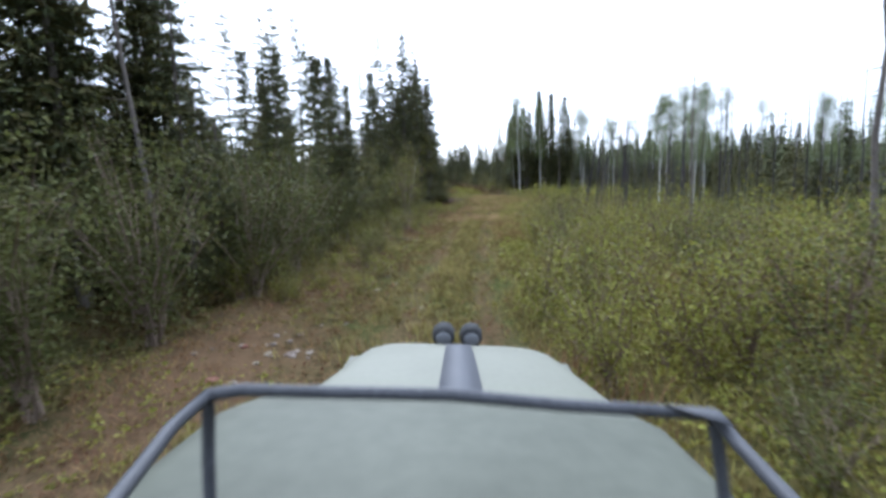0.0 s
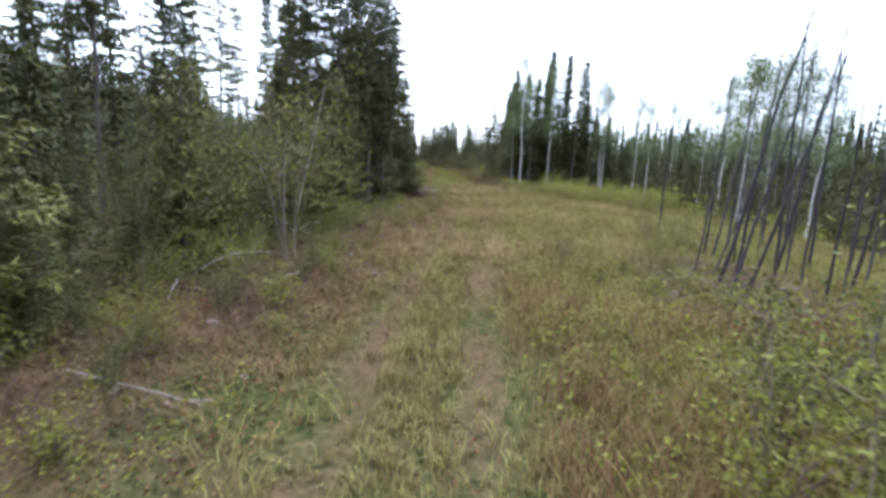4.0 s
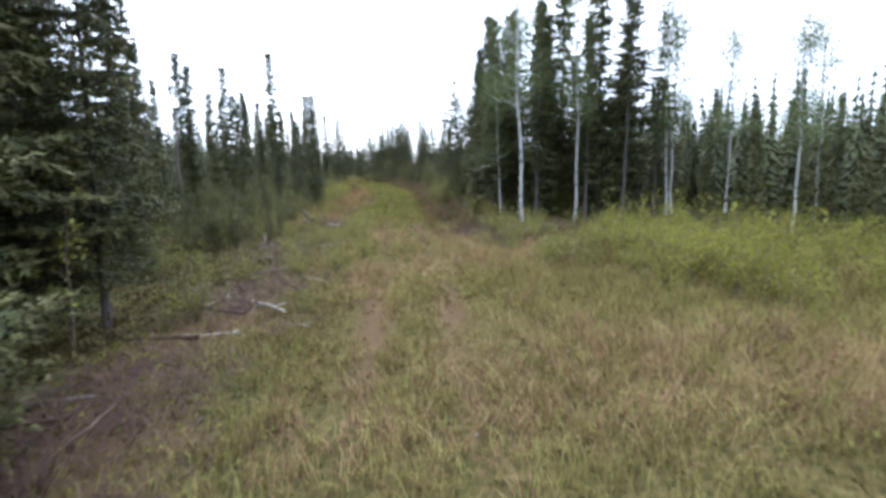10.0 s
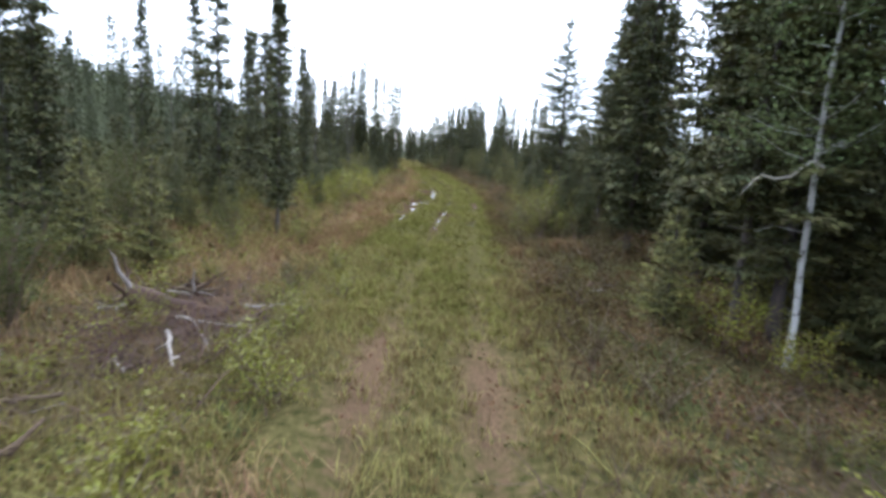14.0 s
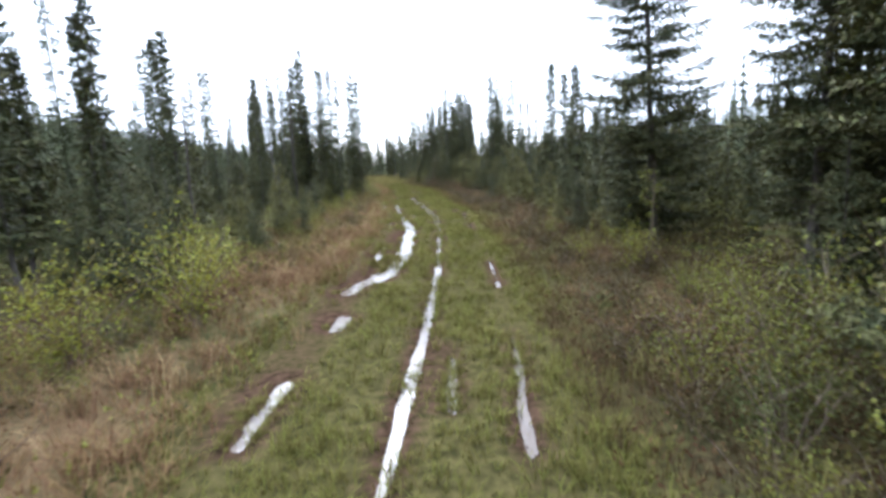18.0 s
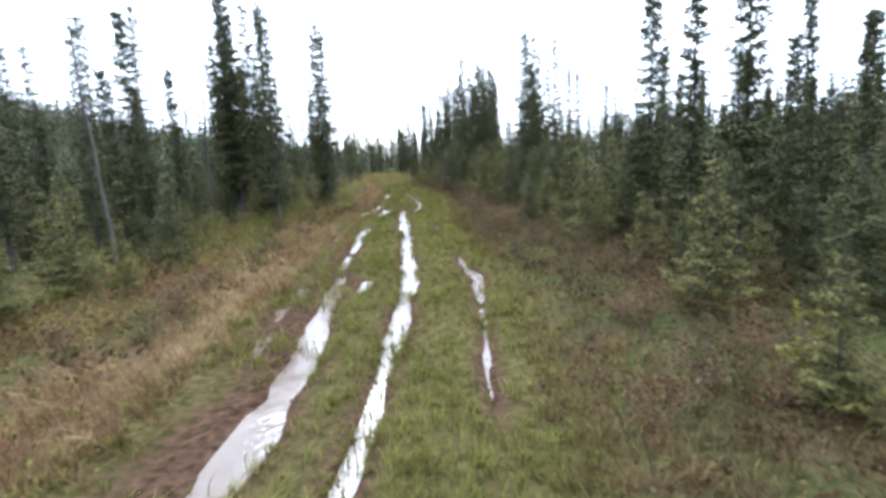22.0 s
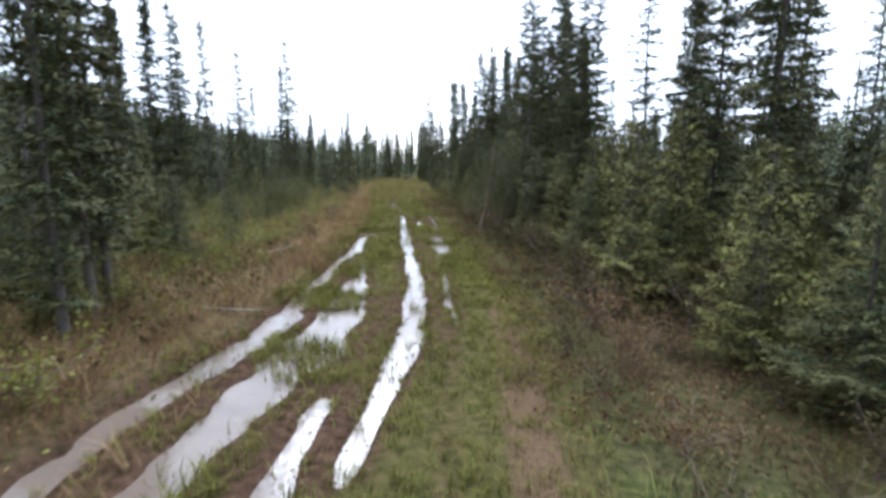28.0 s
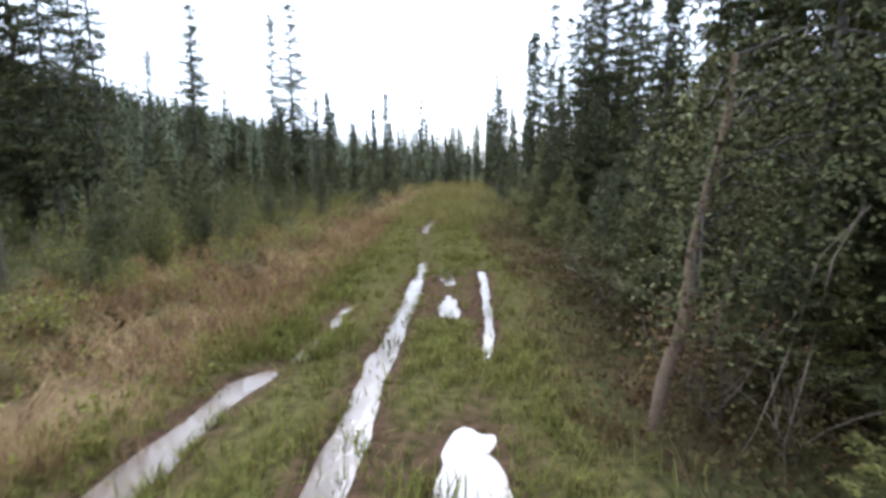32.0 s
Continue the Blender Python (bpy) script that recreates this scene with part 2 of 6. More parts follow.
def ground_material():
    """Forest floor, meadow soil, dead-grass thatch and wet mud, laid out by the masks on the sheet."""
    m = bpy.data.materials.new("forest_ground")
    m.use_nodes = True
    n, l = m.node_tree.nodes, m.node_tree.links
    b = n["Principled BSDF"]
    tc = n.new("ShaderNodeTexCoord")
    at = n.new("ShaderNodeAttribute")
    at.attribute_name = "zone"
    sep = n.new("ShaderNodeSeparateColor")
    l.new(at.outputs["Color"], sep.inputs[0])
    noises = []
    for s, d in ((0.7, 5), (9, 6), (45, 4)):
        t = n.new("ShaderNodeTexNoise")
        t.inputs["Scale"].default_value, t.inputs["Detail"].default_value = s, d
        l.new(tc.outputs["Object"], t.inputs["Vector"])
        noises.append(t.outputs["Fac"])

    def tone(a, c, which, lo=0.35, hi=0.65):
        r = n.new("ShaderNodeMapRange")
        r.inputs[1].default_value, r.inputs[2].default_value = lo, hi
        l.new(noises[which], r.inputs[0])
        x = n.new("ShaderNodeMix")
        x.data_type = "RGBA"
        x.inputs[6].default_value, x.inputs[7].default_value = (*a, 1), (*c, 1)
        l.new(r.outputs[0], x.inputs[0])
        return x.outputs[2]

    def over(base, top, mask, hard=0.25):
        a = n.new("ShaderNodeMath")
        a.operation = "ADD"
        l.new(mask, a.inputs[0])
        l.new(noises[1], a.inputs[1])
        r = n.new("ShaderNodeMapRange")
        r.inputs[1].default_value, r.inputs[2].default_value = 1.0 - hard, 1.0 + hard
        l.new(a.outputs[0], r.inputs[0])
        x = n.new("ShaderNodeMix")
        x.data_type = "RGBA"
        l.new(r.outputs[0], x.inputs[0])
        l.new(base, x.inputs[6])
        l.new(top, x.inputs[7])
        return x.outputs[2], r.outputs[0]

    moss, litter = tone((0.026, 0.032, 0.011), (0.066, 0.070, 0.024), 1), tone((0.034, 0.028, 0.014), (0.085, 0.064, 0.031), 1)
    broad = n.new("ShaderNodeMapRange")
    broad.inputs[1].default_value, broad.inputs[2].default_value = 0.4, 0.6
    l.new(noises[0], broad.inputs[0])
    floor = n.new("ShaderNodeMix")
    floor.data_type = "RGBA"
    l.new(broad.outputs[0], floor.inputs[0])
    l.new(litter, floor.inputs[6])
    l.new(moss, floor.inputs[7])
    col = floor.outputs[2]
    col, _ = over(col, tone((0.036, 0.033, 0.012), (0.088, 0.073, 0.027), 1), sep.outputs[1])
    col, _ = over(col, tone((0.085, 0.056, 0.030), (0.20, 0.135, 0.070), 2), sep.outputs[2])
    col, _ = over(col, tone((0.046, 0.030, 0.017), (0.130, 0.084, 0.048), 2), at.outputs["Alpha"])
    col, wet = over(col, tone((0.026, 0.016, 0.010), (0.078, 0.047, 0.029), 1), sep.outputs[0])
    l.new(col, b.inputs["Base Color"])
    rr = n.new("ShaderNodeMapRange")
    rr.inputs[3].default_value, rr.inputs[4].default_value = 0.97, 0.82
    l.new(wet, rr.inputs[0])
    l.new(rr.outputs[0], b.inputs["Roughness"])
    b.inputs["Specular IOR Level"].default_value = 0.0
    bp = n.new("ShaderNodeBump")
    bp.inputs["Strength"].default_value, bp.inputs["Distance"].default_value = 0.45, 0.015
    l.new(noises[1], bp.inputs["Height"])
    bp2 = n.new("ShaderNodeBump")
    bp2.inputs["Strength"].default_value, bp2.inputs["Distance"].default_value = 0.6, 0.012
    l.new(noises[2], bp2.inputs["Height"])
    l.new(bp.outputs[0], bp2.inputs["Normal"])
    l.new(bp2.outputs[0], b.inputs["Normal"])
    return m


def water_material():
    """Turbid rain water: brown and half clear, its surface ruffled at two scales."""
    m = bpy.data.materials.new("muddy_water")
    m.use_nodes = True
    n, l = m.node_tree.nodes, m.node_tree.links
    b = n["Principled BSDF"]
    b.inputs["Roughness"].default_value, b.inputs["IOR"].default_value = 0.06, 1.33
    b.inputs["Specular IOR Level"].default_value = 0.5
    tc = n.new("ShaderNodeTexCoord")
    last = None
    for scale, strength, dist in ((3.5, 0.35, 0.02), (16, 0.45, 0.008)):
        t = n.new("ShaderNodeTexNoise")
        t.inputs["Scale"].default_value, t.inputs["Detail"].default_value = scale, 3
        l.new(tc.outputs["Object"], t.inputs["Vector"])
        bp = n.new("ShaderNodeBump")
        bp.inputs["Strength"].default_value, bp.inputs["Distance"].default_value = strength, dist
        l.new(t.outputs["Fac"], bp.inputs["Height"])
        if last:
            l.new(last.outputs[0], bp.inputs["Normal"])
        last = bp
    l.new(last.outputs[0], b.inputs["Normal"])
    silt = n.new("ShaderNodeTexNoise")
    silt.inputs["Scale"].default_value, silt.inputs["Detail"].default_value = 1.3, 4
    l.new(tc.outputs["Object"], silt.inputs["Vector"])
    mx = n.new("ShaderNodeMix")
    mx.data_type = "RGBA"
    mx.inputs[6].default_value, mx.inputs[7].default_value = (0.075, 0.055, 0.040, 1), (0.19, 0.145, 0.112, 1)
    l.new(silt.outputs["Fac"], mx.inputs[0])
    l.new(mx.outputs[2], b.inputs["Base Color"])
    return m


# ---- the lie of the land ----
TRACK = np.array([(-10, -0.1), (0, -0.25), (10, -0.4), (17, -0.2), (25, 0.1), (34, 0.75), (43, 1.4), (51.5, 1.3), (58, 0.85), (65, 0.45), (71, 0.33), (80, 0.05),
                  (88, -0.38), (94, -1.0), (98, -1.65), (104, -2.65), (108, -3.2), (112, -3.6), (115, -4.1), (118, -4.8), (122, -5.9), (128, -7.5), (136, -10.0),
                  (146, -12.7), (170, -19.0), (250, -42.0)])
# Ruts: along the way, sideways from the track's middle, and width.
RUT_LINE = [
    [(60, -0.62, 0.10), (73, -0.70, 0.08), (75, -0.70, 0.10), (78.7, -0.58, 0.14), (81.5, -0.60, 0.11), (84, -0.57, 0.10), (87, -0.60, 0.14), (89, -0.62, 0.13), (91, -0.55, 0.20), (92.3, -0.59, 0.18), (94, -0.60, 0.24), (97, -0.68, 0.21), (100, -0.74, 0.20), (103, -0.82, 0.25), (106, -1.0, 0.24), (108.5, -1.1, 0.16), (150, -1.1, 0.1)],
    [(60, 0.62, 0.10), (74, 0.47, 0.08), (77, 0.62, 0.085), (82.3, 0.66, 0.075), (89.5, 0.62, 0.07), (91, 0.69, 0.07), (94.3, 0.80, 0.20), (95.3, 0.62, 0.18), (96.5, 0.64, 0.08), (102, 0.33, 0.07), (107, 0.30, 0.07), (112, 0.19, 0.08), (113.2, 0.08, 0.10), (115, 0.05, 0.12), (117.5, 0.0, 0.10), (118.5, 0.30, 0.34), (120, 0.29, 0.37), (121.4, 0.35, 0.38), (122.2, 0.45, 0.2), (124, 0.60, 0.10), (126.6, 0.67, 0.13), (132.6, 0.67, 0.12), (150, 0.6, 0.1)],
    [(60, -2.3, 0.2), (79.8, -2.3, 0.22), (80.6, -2.1, 0.26), (81.3, -1.7, 0.27), (83, -1.53, 0.25), (85, -1.55, 0.29), (87, -1.62, 0.26), (90, -1.68, 0.28), (91.5, -1.85, 0.2), (93.3, -2.0, 0.24), (95, -2.15, 0.16), (97, -2.18, 0.14), (100, -2.25, 0.22), (102.5, -2.3, 0.27), (104, -2.18, 0.26), (105.5, -2.05, 0.3), (108, -2.0, 0.32), (110.5, -1.75, 0.58), (112.5, -1.72, 0.52), (113.5, -1.8, 0.42), (115, -1.88, 0.25), (117, -1.85, 0.1), (150, -1.8, 0.1)],
    [(60, -2.15, 0.1), (75, -2.12, 0.16), (78, -1.98, 0.17), (81, -1.94, 0.27), (83.5, -2.2, 0.16), (86, -2.33, 0.17), (90, -2.4, 0.14), (92, -2.62, 0.2), (94, -2.7, 0.2), (99, -2.97, 0.2), (103, -3.05, 0.19), (106.5, -3.0, 0.28), (108.5, -2.95, 0.3), (110.9, -2.6, 0.34), (112, -2.62, 0.38), (113.2, -2.68, 0.24), (114.5, -2.67, 0.28), (116.4, -2.6, 0.18), (118.5, -2.33, 0.27), (120, -2.25, 0.31), (121.9, -2.1, 0.2), (123, -1.68, 0.2), (125, -1.66, 0.2), (150, -2.2, 0.16)],
    [(60, -0.13, 0.08), (77, -0.2, 0.07), (90, -1.47, 0.16), (96, -1.47, 0.16), (110, 0.0, 0.2), (124.5, 0.06, 0.2), (126.4, 0.02, 0.32), (128.5, -0.17, 0.2), (150, 0.0, 0.1)],
    [(60, -0.57, 0.1), (107.5, -0.57, 0.10), (109, -0.52, 0.17), (111, -0.45, 0.29), (113, -0.54, 0.28), (115, -0.60, 0.25), (117.4, -0.72, 0.22), (120, -0.74, 0.21), (123, -0.72, 0.20), (125, -0.66, 0.17), (128.5, -0.67, 0.16), (130, -0.6, 0.14), (135, -0.8, 0.17), (137.6, -0.66, 0.2), (144, -0.5, 0.16), (150, -0.6, 0.14)]]
WATER = -0.035


def centre(y):
    return np.interp(y, TRACK[:, 0], TRACK[:, 1])


def wave(x, y, k, seed):
    """A smooth uneven sum of sines, about -1 to 1."""
    r = np.random.RandomState(seed)
    out = 0.0
    for i in range(5):
        a, p, f = r.uniform(0, 6.283), r.uniform(0, 6.283), k * r.uniform(0.6, 1.9)
        out = out + np.sin((x * math.cos(a) + y * math.sin(a)) * f + p)
    return out / 3.2


def step(v, a, b):
    s = np.clip((v - a) / (b - a), 0, 1)
    return s * s * (3 - 2 * s)


RUT_DEPTH = [
    [(67, 0.014), (72, 0.03), (73, 0.05), (80, 0.055), (84, 0.058), (88, 0.058), (88.8, 0.05), (92, 0.058), (96, 0.068), (107, 0.068), (109, 0.055), (109.7, 0.0)],
    [(67, 0.014), (73.8, 0.02), (74.2, 0.05), (77, 0.05), (77.6, 0.01), (79.7, 0.02), (80.1, 0.048), (82.3, 0.046), (82.8, 0.02), (88, 0.02), (88.3, 0.044), (91.5, 0.046), (94.2, 0.05), (96.6, 0.045), (97, 0.02), (101.5, 0.02), (102, 0.042), (104.6, 0.040), (105.2, 0.02), (111.5, 0.02),
     (112.2, 0.048), (117.6, 0.048), (118, 0.052), (121.6, 0.052), (122.3, 0.03), (123.8, 0.046), (128.2, 0.045), (129, 0.01), (132, 0.01), (132.4, 0.045), (133, 0.0)],
    [(79.4, 0.0), (79.9, 0.05), (80.8, 0.048), (82, 0.054), (90.6, 0.056), (94.6, 0.052), (95, 0.03), (95.4, 0.046), (96.9, 0.046), (97.2, 0.01), (97.6, 0.052), (101, 0.056), (110, 0.06), (114, 0.056), (116.5, 0.046), (117.2, 0.0)],
    [(73.9, 0.0), (74.3, 0.05), (75.6, 0.05), (76, 0.0), (77.3, 0.0), (77.6, 0.05), (78.2, 0.05), (78.6, 0.0), (80.5, 0.0), (80.8, 0.046), (81.5, 0.046), (82, 0.03), (83.2, 0.03), (83.6, 0.046), (85.8, 0.044), (86.3, 0.0), (89.6, 0.0), (89.9, 0.05), (90.5, 0.05), (91, 0.01), (91.4, 0.05), (93.4, 0.05), (94, 0.01), (98, 0.01),
     (98.4, 0.05), (100.6, 0.05), (101.2, 0.02), (102.2, 0.05), (103, 0.05), (103.6, 0.0), (105.6, 0.0), (106, 0.052), (121.9, 0.058), (122.6, 0.03), (123, 0.046), (125, 0.045), (125.6, 0.0)],
    [(74.6, 0.0), (74.9, 0.046), (76.7, 0.046), (77, 0.0), (93.0, 0.0), (93.3, 0.043), (94, 0.043), (94.3, 0.0), (124.6, 0.0), (125, 0.042), (128.4, 0.042), (128.8, 0.0)],
    [(107.3, 0.0), (108, 0.06), (128.3, 0.070), (129.2, 0.02), (133.8, 0.02), (134.6, 0.06), (138.6, 0.06), (139.5, 0.0), (143.6, 0.0), (144.2, 0.05), (145, 0.0)]]


def rut_line(i, y):
    """Where each rut runs and how wide it is."""
    t = np.array(RUT_LINE[i])
    o = np.interp(y, t[:, 0], t[:, 1]) + 0.022 * wave(y * 0 + 5.7 * i, y, 1.7, 90 + i)
    return o, np.interp(y, t[:, 0], t[:, 2]) * 0.82 * (1 + 0.12 * wave(y * 0 + 2.3 * i, y, 2.4, 100 + i) + 0.14 * wave(y * 0 + 1.1 * i, y, 6.5, 110 + i))


def rut_depth(i, y):
    """How deep each rut is cut along the way."""
    t = np.array(RUT_DEPTH[i])
    d = np.interp(y, t[:, 0], t[:, 1])
    return np.maximum(0, d + (d > 0.031) * (0.008 * wave(y * 0 + 3.1 * i, y, 1.1, 40 + i) + 0.008 * wave(y * 0 + 1.3 * i, y, 3.3, 60 + i)))


def height(x, y):
    x, y = np.asarray(x, float), np.asarray(y, float)
    u = x - centre(y)
    off = np.clip((np.abs(u + 0.6) - 2.4) / 5, 0, 1)
    z = off * (0.10 * wave(x, y, 0.35, 3) + 0.05 * wave(x, y, 1.3, 4)) + 0.009 * wave(x, y, 2.6, 5) + 0.011 * wave(x, y, 7, 6) + 0.008 * wave(x, y, 15, 7)
    z = z - 0.055 * np.clip(u - 5, 0, 16) * step(y, 6, 22) * (1 - step(y, 52, 66))
    z = z + 0.22 * np.exp(-((u + 3.4) / 1.1) ** 2) * (step(y, 2, 6) - step(y, 44, 52))
    z = z + 0.10 * np.exp(-((u + 4.6) / 1.3) ** 2) * step(y, 66, 74)
    z = z - 0.10 * step(-u, 5, 10) * step(y, 70, 80)
    for i in range(6):
        o, w = rut_line(i, y)
        g, d = np.exp(-((u - o) / w) ** 4 / 1.3), rut_depth(i, y)
        z = z * (1 - 0.6 * g * np.clip(d / 0.035, 0, 1)) - d * g
    dry = (step(y, 0, 5) - step(y, 60, 68)) * (0.6 + 0.4 * wave(x * 0, y, 0.4, 12))
    z = z - 0.05 * dry * (np.exp(-((u + 0.62) / 0.24) ** 2) + np.exp(-((u - 0.62) / 0.22) ** 2))
    far = step(-x, 55, 190)
    z = z + 30 * far * np.exp(-((y - 205) / 120) ** 2) * (1 + 0.12 * wave(x, y, 0.02, 9))
    return z + 2.0 * step(np.hypot(x, y - 60), 150, 600) * wave(x, y, 0.008, 11)


def ground_z(x, y):
    return float(height(x, y))


def mesh_from(name, verts, faces, mat, smooth=False):
    """A mesh from an (n, 3) array and an (m, k) array of corners."""
    me = bpy.data.meshes.new(name)
    verts, faces = np.asarray(verts, np.float32), np.asarray(faces, np.int32)
    k = faces.shape[1]
    me.vertices.add(len(verts))
    me.vertices.foreach_set("co", verts.ravel())
    me.loops.add(faces.size)
    me.loops.foreach_set("vertex_index", faces.ravel())
    me.polygons.add(len(faces))
    me.polygons.foreach_set("loop_start", np.arange(0, faces.size, k, dtype=np.int32))
    if smooth:
        me.polygons.foreach_set("use_smooth", np.ones(len(faces), bool))
    me.update(calc_edges=True)
    me.materials.append(mat)
    return me


def part(name, me, parent, label=""):
    ob = new(name, me)
    ob.parent = parent
    if label:
        ob["label"] = label
    return ob


def root(name, label, category, group="", m=None):
    ob = new(name)
    ob.empty_display_size = 0.3
    tagged(ob, label, category, group)
    if m is not None:
        ob.matrix_basis = m
    return ob


# ground: one sheet, fine along the track, coarse towards the horizon
us = np.concatenate([-np.geomspace(12.5, 1800, 26)[::-1], np.arange(-12, -3.7, 0.4), np.arange(-3.6, 1.9, 0.07), np.arange(2.0, 12.1, 0.4), np.geomspace(12.6, 1800, 26)])
ys = np.concatenate([-8 - np.geomspace(1, 1500, 16)[::-1], np.arange(-8, 66, 0.26), np.arange(66, 150, 0.125), 150 + np.geomspace(0.5, 2500, 34)])
U, Y = np.meshgrid(us, ys)
X = centre(np.clip(Y, -10, 250)) + U
Z = height(X, Y)
nx, ny = len(us), len(ys)
idx = np.arange(nx * ny).reshape(ny, nx)
quads = np.stack([idx[:-1, :-1], idx[:-1, 1:], idx[1:, 1:], idx[1:, :-1]], -1).reshape(-1, 4)
ground_mesh = mesh_from("ground", np.stack([X, Y, Z], -1).reshape(-1, 3), quads, ground_material(), True)
rutness = 0
for i in range(6):
    o, w = rut_line(i, Y)
    rutness = rutness + np.clip(rut_depth(i, Y) / 0.05, 0, 1) * np.exp(-((U - o) / (w * 1.5 + 0.13)) ** 2)
wheel_lines = np.exp(-((U + 0.62) / 0.33) ** 2) + 0.9 * np.exp(-((U - 0.62) / 0.30) ** 2)
mud = np.clip(rutness, 0, 1) * (0.25 + 0.65 * step(Y, 64, 70)) + 0.35 * np.clip(wheel_lines, 0, 1) * (1 - step(Y, 62, 68)) * (0.6 + 0.4 * wave(X, Y, 0.7, 75))
mud = mud + 0.62 * np.exp(-((U + 2.3) / 0.5) ** 4) * (step(Y, 72, 76) - step(Y, 96, 100)) * (0.75 + 0.35 * wave(X, Y, 1.6, 72))
green = np.where(U > np.where(Y > 66, -2.9, -1.5), 1, 0.35) * (0.35 + 0.65 * np.maximum(step(Y, 20, 34), step(U, 1.0, 2.0))) * (1 - step(U, 9, 16)) * (1 - 0.8 * step(Y, 56, 62) * step(U, 1.2, 2.0)) * (1 - 0.8 * step(Y, 52, 56) * step(U, 2.0, 3.4)) * 0.85
strawy = step(Y, 64, 72) * np.exp(-((U + 3.7) / 1.1) ** 2) * (0.6 + 0.4 * wave(X, Y, 0.8, 77)) + 0.3 * step(Y, 26, 34) * (1 - step(Y, 56, 64)) * np.exp(-((U - 3) / 5) ** 2)
rusty = 0.95 * np.exp(-((U - 1.02) / 0.26) ** 4) * (step(Y, 103, 106) - step(Y, 113, 116)) + 0.16 * (step(Y, 2, 6) - step(Y, 60, 66)) * (1 - step(np.abs(U - 2), 4, 7)) * (0.9 + 0.9 * wave(X, Y, 0.55, 73)) + 0.55 * np.clip(wheel_lines, 0, 1) * (1 - step(Y, 64, 70)) * (0.7 + 0.5 * wave(X, Y, 0.9, 76)) + 0.4 * np.exp(-((U - 2.9) / 1.0) ** 2) * step(Y, 66, 74) * (0.6 + 0.4 * wave(X, Y, 0.6, 74)) + np.exp(-((U + 3.0) / 1.1) ** 2) * (step(Y, -2, 4) - step(Y, 50, 60)) * (0.62 + 0.3 * wave(X, Y, 0.9, 78)) + 0.4 * np.exp(-((U + 2.1) / 1.1) ** 4) * (step(Y, 22, 26) - step(Y, 38, 44)) + 0.35 * step(U, 3, 6) * (1 - step(Y, 14, 24)) * (0.6 + 0.4 * wave(X, Y, 0.6, 79))
fade = 1 - step(Y, 168, 184)
green, strawy = green * fade, strawy * fade
zone = np.stack([np.clip(mud, 0, 1), np.clip(green, 0, 1), np.clip(strawy, 0, 1), np.clip(rusty, 0, 1)], -1).reshape(-1, 4).astype(np.float32)
ca = ground_mesh.color_attributes.new("zone", "FLOAT_COLOR", "POINT")
ca.data.foreach_set("color", zone.ravel())
ground = tagged(new("ground", ground_mesh), "uneven forest ground with a rutted muddy track", "ground", kind="structure")

# standing water in the ruts
wu, wy = np.linspace(-3.9, 1.3, 14), np.arange(70, 150, 1.0)
WU, WY = np.meshgrid(wu, wy)
wi = np.arange(WU.size).reshape(WU.shape)
wq = np.stack([wi[:-1, :-1], wi[:-1, 1:], wi[1:, 1:], wi[1:, :-1]], -1).reshape(-1, 4)
water = new("water", mesh_from("water", np.stack([centre(WY) + WU, WY, WU * 0 + WATER], -1).reshape(-1, 3), wq, water_material(), True))
tagged(water, "shallow muddy rain water standing in wheel ruts", "puddle", kind="structure")

# ---- plants: builders ----


def tube(points, radii, sides=6):
    """A tapered bent tube through points: verts and quads (as an (m, 4) array), closed to a tip."""
    pts, n = np.asarray(points, float), len(points)
    d = np.gradient(pts, axis=0)
    d /= np.linalg.norm(d, axis=1)[:, None] + 1e-9
    ref = np.where(np.abs(d[:, 2:3]) > 0.9, [[1.0, 0, 0]], [[0, 0, 1.0]])
    a = np.cross(d, ref)
    a /= np.linalg.norm(a, axis=1)[:, None]
    b = np.cross(d, a)
    ang = np.arange(sides) * 2 * math.pi / sides
    ring = pts[:, None] + np.asarray(radii)[:, None, None] * (a[:, None] * np.cos(ang)[None, :, None] + b[:, None] * np.sin(ang)[None, :, None])
    i = np.arange(n * sides).reshape(n, sides)
    j = np.roll(i, -1, 1)
    f = np.stack([i[:-1], i[1:], j[1:], j[:-1]], -1).reshape(-1, 4)
    caps = [[i[k, 0], i[k, (1 if k else sides - 1)], i[k, 2 * (1 if k else sides // 2 - 0)] if k else i[k, sides - 2], i[k, 3 if k else sides - 3]] for k in (0, n - 1)]
    return ring.reshape(-1, 3), np.concatenate([f, np.array(caps)])


def join(pieces):
    vs, fs, o = [], [], 0
    for v, f in pieces:
        vs.append(v)
        fs.append(np.asarray(f) + o)
        o += len(v)
    return np.concatenate(vs), np.concatenate(fs)


